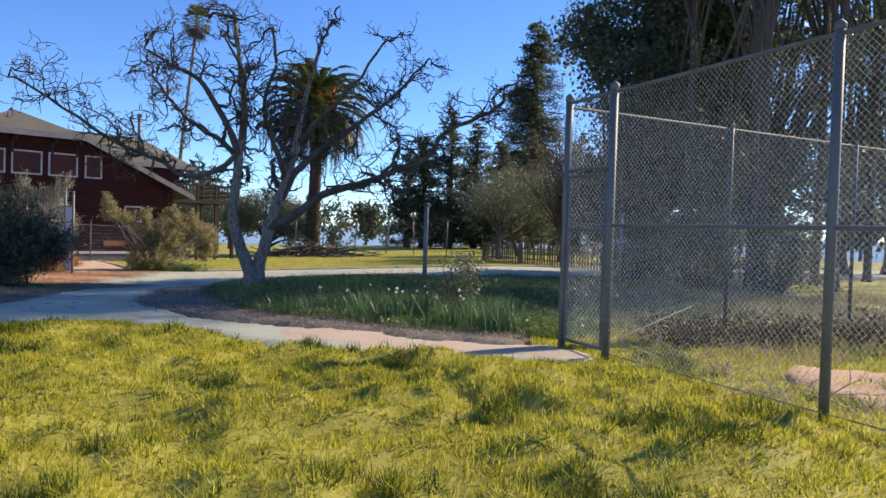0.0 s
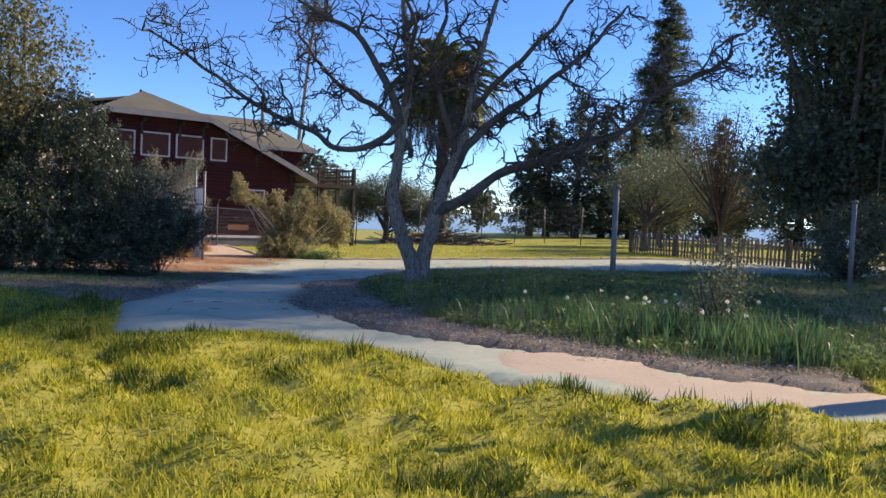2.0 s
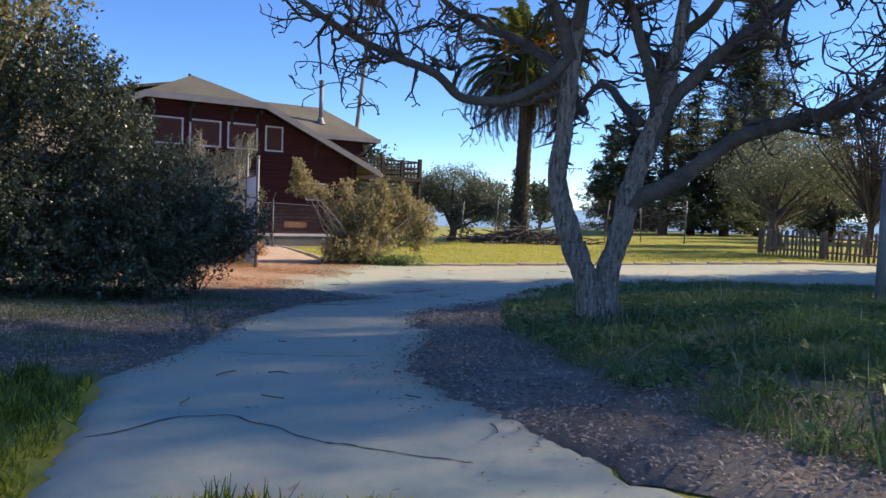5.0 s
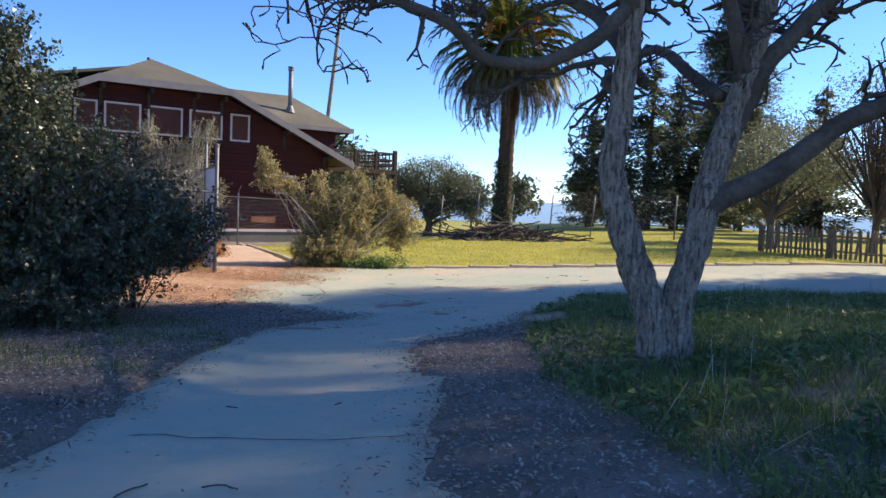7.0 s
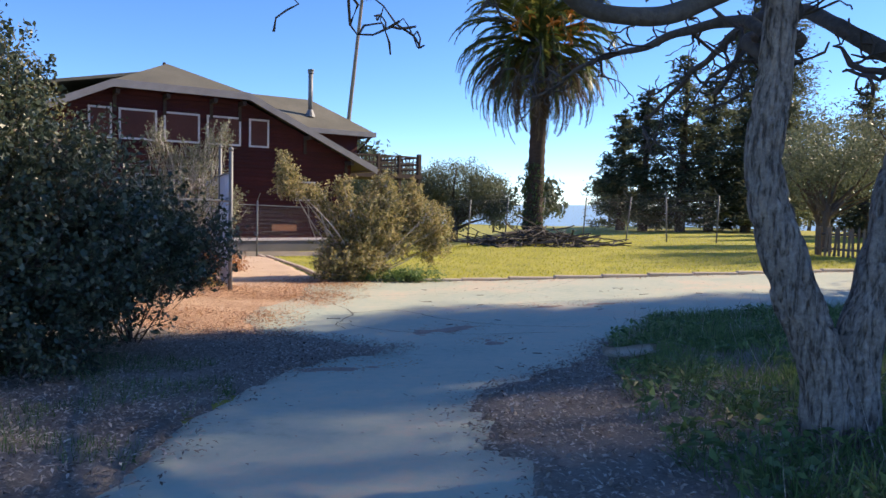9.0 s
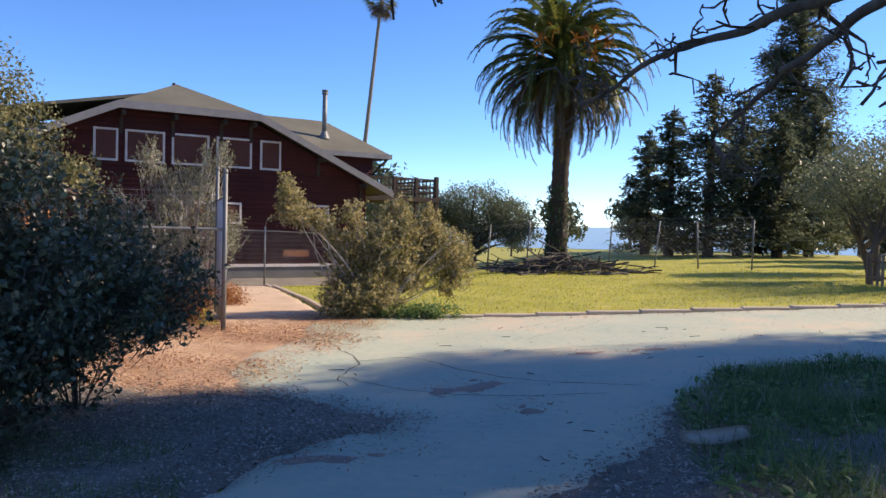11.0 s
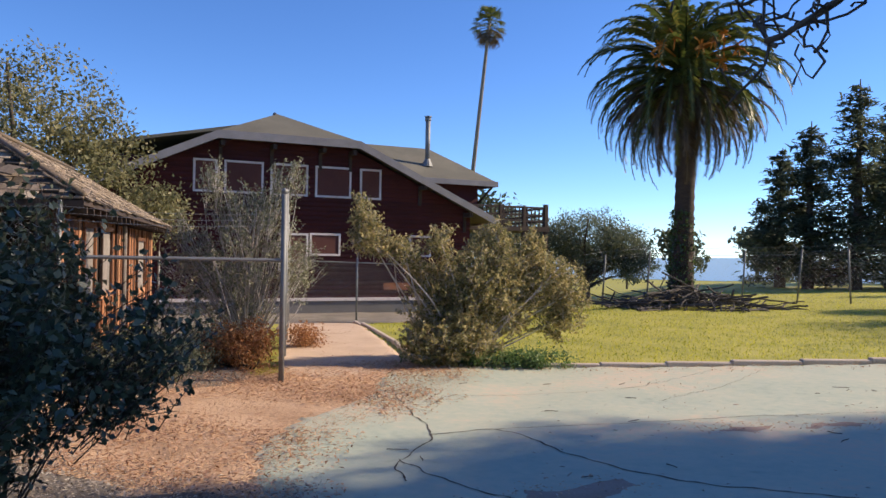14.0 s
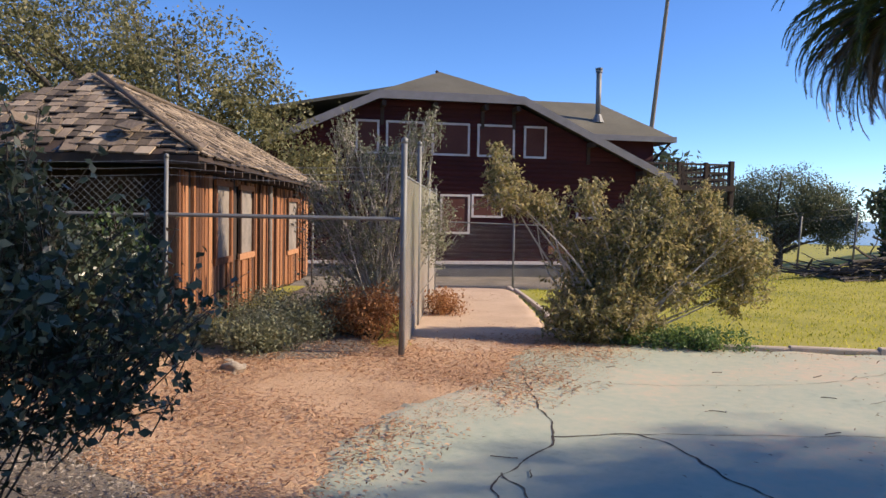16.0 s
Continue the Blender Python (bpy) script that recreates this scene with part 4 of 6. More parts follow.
def make_bare_tree():
    t = thing("bare_tree", "leafless gnarled tree with a forked pale furrowed trunk", "tree", (-0.1, -0.12, 0))
    r = random.Random(11)
    limbs = [
        ("trunk", [(-3.72, 15.66, -0.15), (-3.8, 15.65, 0.2), (-3.86, 15.65, 0.6), (-4.04, 15.64, 1.02), (-4.22, 15.63, 1.64), (-4.17, 15.67, 2.2), (-4.13, 15.71, 2.83), (-4.05, 15.76, 3.63), (-4.12, 15.78, 4.4), (-4.3, 15.8, 5.6)], 0.15, 0.045),
        ("trunk", [(-3.70, 15.7, -0.15), (-3.68, 15.7, 0.25), (-3.68, 15.71, 0.6), (-3.58, 15.75, 1.04), (-3.49, 15.8, 1.44), (-3.36, 15.9, 2.0), (-3.19, 16.0, 2.49), (-3.03, 16.09, 3.22), (-2.94, 16.16, 3.95), (-2.6, 16.3, 5.4)], 0.155, 0.035),
        ("limb", [(-3.49, 15.78, 1.4), (-2.96, 15.84, 1.73), (-2.45, 15.91, 2.14), (-1.56, 16.05, 2.45), (-0.68, 16.19, 2.83), (-0.18, 16.25, 3.11), (0.02, 16.24, 3.49), (0.71, 16.34, 3.89), (1.3, 16.4, 4.2)], 0.098, 0.035),
        ("limb", [(-4.1, 15.72, 2.98), (-4.38, 15.58, 2.68), (-4.73, 15.44, 2.47), (-5.17, 15.24, 2.44), (-5.54, 15.09, 2.69), (-6.19, 14.83, 2.95), (-6.71, 14.59, 3.28), (-7.1, 14.45, 3.58), (-7.8, 14.17, 4.0)], 0.066, 0.02),
        ("limb", [(-4.13, 15.7, 2.9), (-4.42, 15.63, 3.6), (-4.86, 15.63, 4.32), (-5.44, 15.61, 4.65), (-6.0, 15.6, 4.95)], 0.085, 0.025),
        ("limb", [(-3.2, 15.98, 2.45), (-3.49, 15.83, 3.25), (-3.68, 15.89, 4.05), (-3.49, 16.04, 4.89), (-3.6, 16.1, 5.6)], 0.07, 0.025),
        ("limb", [(-3.36, 15.9, 1.98), (-2.85, 16.12, 2.83), (-1.93, 16.58, 3.64), (-1.12, 17.01, 4.39), (-0.4, 17.4, 5.3)], 0.09, 0.025),
        ("limb", [(-4.1, 15.7, 2.5), (-4.5, 16.3, 3.1), (-5.2, 16.8, 3.5), (-6.0, 17.2, 4.1), (-6.6, 17.3, 4.8)], 0.075, 0.025),
        ("limb", [(-4.0, 15.95, 2.4), (-4.2, 16.7, 2.7), (-4.7, 17.6, 2.76), (-5.2, 18.4, 2.74), (-5.7, 19.1, 2.56)], 0.052, 0.014),
        ("limb", [(-3.4, 16.0, 2.3), (-3.8, 17.2, 2.9), (-4.1, 18.8, 2.85), (-4.5, 20.2, 2.5)], 0.06, 0.02),
        ("limb", [(-3.0, 16.1, 3.2), (-2.5, 15.7, 3.7), (-1.8, 15.3, 4.3), (-1.2, 15.2, 5.1)], 0.06, 0.022),
        ("limb", [(-4.1, 15.72, 3.2), (-3.9, 15.2, 3.9), (-3.8, 14.6, 4.4), (-4.0, 14.0, 4.9)], 0.055, 0.02),
    ]
    twigs = Soup()

    def sprout(twigs, pt, d, length, rad, level):
        steps = max(4, int(length / 0.11))
        w = wander(pt, d, length, steps, 0.5, 0.03, r)
        rr = np.linspace(rad, max(0.006, rad * 0.45), len(w)) * np.array([r.uniform(0.75, 1.45) for _ in w])
        twigs.tube(w, rr, 5 if level < 2 else 4, False)
        if level < 3:
            n = int(length / 0.17) + 1
            for _ in range(n):
                i = r.randrange(len(w) // 4, len(w))
                dd = w[min(i + 1, len(w) - 1)] - w[i - 1]
                side = np.array([r.gauss(0, 1), r.gauss(0, 1), r.gauss(0.25, 0.9)])
                side /= np.linalg.norm(side)
                sprout(twigs, w[i], dd / (np.linalg.norm(dd) + 1e-6) * 0.6 + side, length * r.uniform(0.28, 0.6), rr[i] * 0.62, level + 1)

    for k, (nm, pts, r0, r1) in enumerate(limbs):
        twigs = Soup()
        s = spline(pts, 0.03 if nm == "trunk" else 0.06)
        f = np.linspace(0, 1, len(s))
        jit = np.array([noise.noise_vector(Vector(p) * 2.6) for p in s]) * (0.015 if nm == "trunk" else 0.045)
        jit[0] = 0
        s = s + jit
        rad = r0 + (r1 - r0) * f ** 0.8
        if nm == "trunk":
            rad = rad * (1 + 0.5 * np.exp(-f * 22))
        rad = rad * (1 + 0.12 * np.array([noise.noise(Vector(p) * 5) for p in s]))
        so = Soup()
        so.tube(s, rad, 40 if nm == "trunk" else 12)
        me = so.mesh(nm)
        if nm == "trunk":
            furrow(me)
        limb = part(nm, me, M["bark"] if nm == "trunk" else M["shaded_limb_bark"], t, "", True)
        L = np.linalg.norm(np.diff(s, axis=0), axis=1).sum()
        n = int(L * (4.6 if nm == "limb" else 3.0) * (0.6 if r0 < 0.062 else 1))
        for _ in range(n):
            q = r.uniform(0.38 if nm == "trunk" else 0.22, 1.0)
            i = min(int(q * len(s)), len(s) - 2)
            d = s[i + 1] - s[i]
            side = np.array([r.gauss(0, 1), r.gauss(0, 1), r.gauss(0.35, 0.8)])
            side /= np.linalg.norm(side)
            sprout(twigs, s[i], d / np.linalg.norm(d) * 0.5 + side, r.uniform(0.5, 1.25) * (0.9 if nm == "trunk" else 0.45 if r0 < 0.062 else 1), min(rad[i] * 0.5, 0.03), 1)
        sprout(twigs, s[-1], s[-1] - s[-2], 1.0, r1, 1)
        tagged(part("branchwork", twigs.mesh("branchwork"), M["twig"], limb, "tangle of knobbly bare twigs", True), kind="stuff")


def furrow(me):
    """Cuts upright furrows into a trunk's skin."""
    n = len(me.vertices)
    co = np.empty(n * 3, np.float32)
    me.vertices.foreach_get("co", co)
    co = co.reshape(-1, 3)
    depth = np.zeros(n)
    nor = np.empty(n * 3, np.float32)
    me.vertices.foreach_get("normal", nor)
    for k in range(n):
        v = Vector(co[k])
        w = abs(noise.noise(Vector((v.x * 13 + v.z, v.y * 13, v.z * 3.0)))) + 0.5 * abs(noise.noise(Vector((v.x * 30, v.y * 30, v.z * 7))))
        nv = noise.noise_vector(Vector((v.x * 3, v.y * 3, v.z * 3)))
        co[k] += np.array(nv) * 0.014
        depth[k] = max(0.0, 0.34 - w) * 0.085
    co -= nor.reshape(-1, 3) * depth[:, None]
    me.vertices.foreach_set("co", co.ravel())


# darker copy of the trunk bark, carrying the shade of the backlit limbs
M["shaded_limb_bark"] = surface("shaded_limb_bark", [(0.3, (0.045, 0.037, 0.032)), (0.5, (0.1, 0.085, 0.072)), (0.75, (0.18, 0.155, 0.135))], 3, 24, 0.95, bump=0.9)


def crown_points(blobs, count, clump=0.22, per=26, hollow=0.55, r=None):
    """Leaf places: clumps set near the skin of a few lumps, so that gaps show between them."""
    g = np.random.default_rng(r)
    vol = np.array([b[3] * b[4] * b[5] for b in blobs]) ** 0.6
    n = max(1, count // per)
    which = g.choice(len(blobs), n, p=vol / vol.sum())
    B = np.array(blobs, float)[which]
    d = g.normal(size=(n, 3))
    d /= np.linalg.norm(d, axis=1)[:, None]
    rad = hollow + (1 - hollow) * g.random(n) ** 0.7
    rad *= 1 + 0.22 * np.sin(d[:, 0] * 5 + which) * np.cos(d[:, 1] * 4 + d[:, 2] * 6)
    c = B[:, :3] + d * rad[:, None] * B[:, 3:6]
    q = np.repeat(c, per, 0) + g.normal(size=(n * per, 3)) * clump * np.array([1, 1, 0.75])
    return q, c


def make_tree(name, label, at, trunk_h, trunk_r, blobs, leaves, size, leaf_mat, bark="trunk", seed=1, clump=0.25, per=26, hollow=0.5, lean=(0, 0), aspect=0.5, forks=5, category="tree", drop=0.0, low=None, rz=0.0, spray=0.0, twig=0.004, sway=(0.1, 0, 0.55), loose=0.4):
    x, y = at
    z = gz(x, y)
    t = thing(name, label, category, (x, y, z), rz)
    r = random.Random(seed)
    pts, cl = crown_points(blobs, leaves, clump, per, hollow, seed)
    if low is not None:
        pts = pts[pts[:, 2] > low]
    so = Soup()
    if spray:
        # leaves set along fine upswept twigs instead of in round clumps
        g = np.random.default_rng(seed + 900)
        mid = np.array(blobs)[:, :3].mean(0) * np.array([1, 1, 0.6])
        d = cl - mid
        d = d / (np.linalg.norm(d, axis=1)[:, None] + 1e-6) * 0.8 + np.array(sway) + g.normal(size=cl.shape) * loose
        d /= np.linalg.norm(d, axis=1)[:, None]
        ln = spray * g.uniform(0.5, 1.5, len(cl))
        u = g.random((len(cl), per))
        pts = cl[:, None] + d[:, None] * ((u - 0.35) * ln[:, None])[:, :, None] + g.normal(size=(len(cl), per, 3)) * (clump * (1.25 - u))[:, :, None]
        pts = pts.reshape(-1, 3)
        if low is not None:
            pts = pts[pts[:, 2] > low]
        for c, v, q in zip(cl, d, ln):
            so.tube([c - v * q * 0.5 - np.array([0, 0, 0.03]), c, c + v * q * 0.6], [twig, twig * 0.8, twig * 0.4], 4, False)
    top = np.array([lean[0], lean[1], trunk_h])
    if trunk_h > 0.05:
        s = spline([(0, 0, -0.15), tuple(top * 0.5 + np.array([r.uniform(-0.1, 0.1), r.uniform(-0.1, 0.1), 0]) * trunk_r * 6), tuple(top)], 0.25)
        rad = trunk_r * (1 - 0.35 * np.linspace(0, 1, len(s)))
        rad[:2] *= 1.25
        so.tube(s, rad, 10)
        for k in range(forks):
            c = cl[r.randrange(len(cl))]
            i = r.randrange(len(s) // 2, len(s))
            mid = (s[i] + c) / 2 + np.array([r.gauss(0, 0.2), r.gauss(0, 0.2), 0.15]) * trunk_r * 3
            b = spline([s[i], mid, c], 0.3)
            so.tube(b, np.linspace(rad[i] * 0.6, trunk_r * 0.1, len(b)), 6)
    else:
        for k in range(forks):
            c = cl[r.randrange(len(cl))]
            b = spline([(r.gauss(0, trunk_r * 2), r.gauss(0, trunk_r * 2), -0.05), (c * 0.5 + np.array([r.gauss(0, 0.1), r.gauss(0, 0.1), 0])), c], 0.25)
            so.tube(b, np.linspace(trunk_r, trunk_r * 0.2, len(b)), 6)
    stem = part("trunk" if trunk_h > 0.05 else "stem_tangle", so.mesh("trunk"), M[bark], t, "", True)
    if trunk_h <= 0.05:
        tagged(stem, kind="stuff")
    tagged(part("crown", leaf_mesh("crown", pts, size, aspect, drop=drop), M[leaf_mat], t), kind="stuff")
    return t


def make_conifer(name, label, at, h, w, leaves, seed, base=0.12, size=0.3, mat="needle", droop=0.25, trunk_r=0.35, gap=0.55, tip=0.9):
    """A tall conifer: whorls of drooping boughs, set with short flat sprays."""
    x, y = at
    t = thing(name, label, "tree", (x, y, gz(x, y)))
    r = random.Random(seed)
    g = np.random.default_rng(seed)
    so = Soup()
    s = np.array([(r.gauss(0, 0.01) * h * k, 0, k * h) for k in np.linspace(-0.01, 1, 10)])
    s[:, 0] = np.linspace(0, 0.01 * h, 10)
    so.tube(s, np.linspace(trunk_r, 0.03, 10), 9)
    boughs = []
    zz = base * h
    while zz < h * 0.98:
        f = (zz / h - base) / (1 - base)
        reach = w * (1 - f) ** tip * (0.6 + 0.4 * math.sin(min(1, f * 5 + 0.35) * math.pi / 2))
        for _ in range(r.randint(4, 6)):
            a = r.uniform(0, 2 * math.pi)
            L = reach * r.uniform(0.55, 1.12) + 0.15
            b = np.array([(math.cos(a) * L * q, math.sin(a) * L * q, zz + L * (0.12 * q - droop * q * q)) for q in np.linspace(0, 1, 6)])
            so.tube(b, np.linspace(0.02 + 0.012 * L, 0.008, 6), 4, False)
            boughs.append((b, L))
        zz += gap * (1 - 0.45 * f) * r.uniform(0.8, 1.2)
    wts = np.array([b[1] ** 1.4 for b in boughs])
    pick = g.choice(len(boughs), leaves, p=wts / wts.sum())
    bb = np.array([b[0] for b in boughs])[pick]
    q = np.clip(g.beta(1.6, 1.1, leaves), 0, 0.999) * 5
    i = q.astype(int)
    fr = (q - i)[:, None]
    k = np.arange(leaves)
    p = bb[k, i] * (1 - fr) + bb[k, np.minimum(i + 1, 5)] * fr
    L = np.array([b[1] for b in boughs])[pick][:, None]
    p = p + g.normal(size=(leaves, 3)) * np.array([0.12, 0.12, 0.085]) * (0.4 + L * 0.8) + np.array([0, 0, -0.05])
    part("trunk", so.mesh("trunk"), M["trunk"], t, "", True)
    tagged(part("crown", leaf_mesh("crown", p, size, 0.26, flat=0.6, drop=0.12), M[mat], t), kind="stuff")
    return t


def frond_mesh(so, base, a, elev, length, sag, r, leaflets=34, width=0.42):
    """A feather frond: an arching rib with leaflets along both sides."""
    n = 12
    d = np.array([math.cos(a), math.sin(a), 0])
    pts = []
    e = elev
    p = np.array(base, float)
    for k in range(n + 1):
        pts.append(p.copy())
        p = p + (d * math.cos(e) + np.array([0, 0, math.sin(e)])) * length / n
        e -= sag / n * (0.5 + 1.4 * k / n)
    pts = np.array(pts)
    so.tube(pts, np.linspace(0.045, 0.01, n + 1), 4, False)
    side = np.cross(d, [0, 0, 1])
    vs, fs = [], []
    for k in range(leaflets):
        q = 0.1 + 0.9 * k / leaflets
        i = min(int(q * n), n - 1)
        c = pts[i] + (pts[i + 1] - pts[i]) * (q * n - i)
        tang = pts[i + 1] - pts[i]
        tang /= np.linalg.norm(tang)
        up = np.cross(side, tang)
        up *= 1 if up[2] >= 0 else -1
        for sg in (1, -1):
            L = width * (0.35 + 0.65 * math.sin(math.pi * min(1, q * 0.9 + 0.12))) * r.uniform(0.8, 1.15)
            v = tang * 0.75 + side * sg * 0.8 + up * r.uniform(-0.05, 0.3)
            v /= np.linalg.norm(v)
            tip = c + v * L + np.array([0, 0, -0.25 * L])
            wv = tang * 0.03
            o = len(vs)
            mid = c + v * L * 0.55
            vs += [c - wv, c + wv, mid + wv * 1.2, tip]
            fs.append([o, o + 1, o + 2, o + 3])
    so.add(vs, fs)


def make_date_palm(x, y):
    z = gz(x, y)
    t = thing("date_palm", "stout date palm with a full arching crown and hanging dead fronds", "palm", (x, y, z))
    r = random.Random(21)
    H = 9.5
    so = Soup()
    zz = np.linspace(-0.3, H - 0.4, 46)
    rad = 0.33 + 0.17 * np.exp(-zz * 0.8) + 0.2 * smooth01((zz - 6.0) / 3) + 0.035 * (np.arange(46) % 2)
    so.tube([(0.02 * k, 0, k) for k in zz], rad, 16)
    part("trunk", so.mesh("trunk"), M["palm_trunk"], t, "brown scaly trunk", True)
    # ivy round the foot
    g = np.random.default_rng(4)
    k = 2600
    a, q = g.uniform(0, 2 * np.pi, k), g.random(k) ** 1.4 * 3.6
    rr = 0.36 + 0.15 * np.exp(-q) + g.normal(0, 0.04, k)
    tagged(part("ivy", leaf_mesh("ivy", np.stack([rr * np.cos(a), rr * np.sin(a), q], 1), 0.11, 0.8), M["ivy"], t, "ivy climbing the foot of the trunk"), kind="stuff")
    for i in range(112):
        f = i / 112
        so = Soup()
        elev = math.radians(86 - 118 * f ** 0.9 + r.gauss(0, 5))
        a = i * 2.39996 + r.uniform(-0.2, 0.2)
        frond_mesh(so, (0.25 * math.cos(a), 0.25 * math.sin(a), H - 0.5 - 0.5 * f), a, elev, r.uniform(3.9, 4.7) * (0.85 if f < 0.25 else 1), 1.5 + 0.5 * (1 - f), r, 44, 0.46)
        part("frond", so.mesh("frond"), M["frond"], t)
    for i in range(70):
        so = Soup()
        a = i * 2.39996 + 0.5
        frond_mesh(so, (0.4 * math.cos(a), 0.4 * math.sin(a), H - 1.1 - r.uniform(0, 0.5)), a, math.radians(r.uniform(-62, 0)), r.uniform(2.6, 3.9), 1.2, r, 38, 0.4)
        part("dead_frond", so.mesh("dead_frond"), M["dead_frond"], t, "drooping dry frond")
    for i in range(8):
        a = radians(-120 + 14 * i) + r.uniform(-0.1, 0.1)
        so = Soup()
        q = r.uniform(1.6, 2.5)
        c = np.array([q * math.cos(a), q * math.sin(a), H - 0.25 + r.uniform(-0.4, 0.5)])
        for _ in range(13):
            e = c + np.array([math.cos(a) * r.uniform(0.0, 0.35) + r.gauss(0, 0.14), math.sin(a) * r.uniform(0, 0.35) + r.gauss(0, 0.14), r.uniform(-0.5, 0.25)])
            so.tube(spline([(0.3 * math.cos(a), 0.3 * math.sin(a), H - 0.4), tuple(c), tuple(e)], 0.3), 0.03, 4, False)
        part("date_stalk", so.mesh("date_stalk"), M["dates"], t, "orange date stalks")


def make_fan_palm(x, y, top):
    z = gz(x, y)
    t = thing("fan_palm", "very tall slender fan palm with a small crown", "palm", (x, y, z))
    r = random.Random(31)
    H = top - z
    so = Soup()
    zz = np.linspace(-0.3, H, 14)
    so.tube([(0.1 * k, 0, k) for k in zz], np.linspace(0.25, 0.15, 14), 10)
    part("trunk", so.mesh("trunk"), M["bark"], t, "bare thin trunk", True)
    ox = 0.1 * H
    for i in range(46):
        so = Soup()
        a = i * 2.39996
        f = i / 46
        e = math.radians(80 - 135 * f + r.gauss(0, 6))
        L = r.uniform(0.8, 1.2)
        d = np.array([math.cos(a) * math.cos(e), math.sin(a) * math.cos(e), math.sin(e)])
        b = np.array([ox, 0, H - 0.9 * f])
        c = b + d * L
        so.tube([b, c], 0.03, 4, False)
        side = np.cross(d, [0, 0, 1])
        side /= np.linalg.norm(side) + 1e-6
        for k in range(13):
            q = (k - 6) / 6 * 1.35
            v = d * math.cos(q) + side * math.sin(q) + np.array([0, 0, -0.25])
            w = np.cross(v, np.cross(d, side))
            w /= np.linalg.norm(w) + 1e-6
            tip = c + v * 0.95 + np.array([0, 0, -0.12])
            so.add([c, c + v * 0.5 + w * 0.05, tip, c + v * 0.5 - w * 0.05], [[0, 1, 2, 3]])
        part("fan_leaf", so.mesh("fan_leaf"), M["frond" if f < 0.72 else "dead_frond"], t)


make_bare_tree()
make_date_palm(-7.75, 44.7)
make_fan_palm(-30.6, 84.5, 24.2)

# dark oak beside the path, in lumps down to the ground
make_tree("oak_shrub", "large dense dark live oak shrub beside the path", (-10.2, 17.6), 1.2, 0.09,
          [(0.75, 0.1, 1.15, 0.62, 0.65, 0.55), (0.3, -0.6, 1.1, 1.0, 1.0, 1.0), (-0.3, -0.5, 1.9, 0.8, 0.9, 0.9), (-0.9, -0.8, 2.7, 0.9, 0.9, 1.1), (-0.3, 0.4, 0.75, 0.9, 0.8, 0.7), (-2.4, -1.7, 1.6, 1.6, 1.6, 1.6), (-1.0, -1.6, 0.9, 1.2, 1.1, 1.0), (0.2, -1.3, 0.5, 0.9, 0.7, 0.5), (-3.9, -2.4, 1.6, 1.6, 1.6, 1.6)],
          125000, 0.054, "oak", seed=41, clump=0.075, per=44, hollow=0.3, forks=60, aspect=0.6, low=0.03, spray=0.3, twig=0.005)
make_tree("oak_shrub", "sparse young live oak with open sprays at the path", (-10.05, 18.35), 0.0, 0.009,
          [(0.0, 0.1, 1.5, 0.3, 0.3, 0.5), (0.4, 0.2, 0.95, 0.3, 0.25, 0.2), (-0.3, 0.2, 1.0, 0.35, 0.35, 0.4), (0.7, 0.4, 1.1, 0.32, 0.26, 0.38), (0.3, 0.1, 1.4, 0.3, 0.3, 0.35), (0.5, 0.35, 0.7, 0.4, 0.3, 0.2), (-0.35, -0.1, 1.95, 0.25, 0.25, 0.3), (-0.25, -0.1, 0.45, 0.5, 0.4, 0.4)],
          6000, 0.054, "oak", seed=49, clump=0.05, per=13, hollow=0.1, forks=14, aspect=0.6, low=0.03, spray=0.4, twig=0.004)
make_tree("oak_shrub", "ragged dark live oak leaning on the yard fence", (-13.75, 20.9), 0.9, 0.05,
          [(0, 0, 1.1, 0.55, 0.6, 0.5), (-0.3, -0.4, 1.4, 0.5, 0.6, 0.4), (0.25, 0.35, 0.85, 0.4, 0.35, 0.45), (0.3, 0.2, 0.4, 0.5, 0.5, 0.35), (-0.2, -0.7, 0.7, 0.6, 0.6, 0.6)],
          17000, 0.062, "oak", seed=48, clump=0.08, per=26, hollow=0.3, forks=40, aspect=0.6, low=0.03, spray=0.3, twig=0.005)
make_tree("oak_tree", "olive-green live oak above the dark shrub, sunlight put into its leaf colour", (-12.6, 16.6), 2.6, 0.16,
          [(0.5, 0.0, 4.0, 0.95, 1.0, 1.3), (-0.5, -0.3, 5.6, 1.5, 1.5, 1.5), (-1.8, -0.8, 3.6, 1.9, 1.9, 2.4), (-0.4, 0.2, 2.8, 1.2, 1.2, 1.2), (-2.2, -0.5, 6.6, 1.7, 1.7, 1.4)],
          46000, 0.08, "sun_painted_oak", seed=47, clump=0.15, per=30, hollow=0.35, forks=40, aspect=0.6)
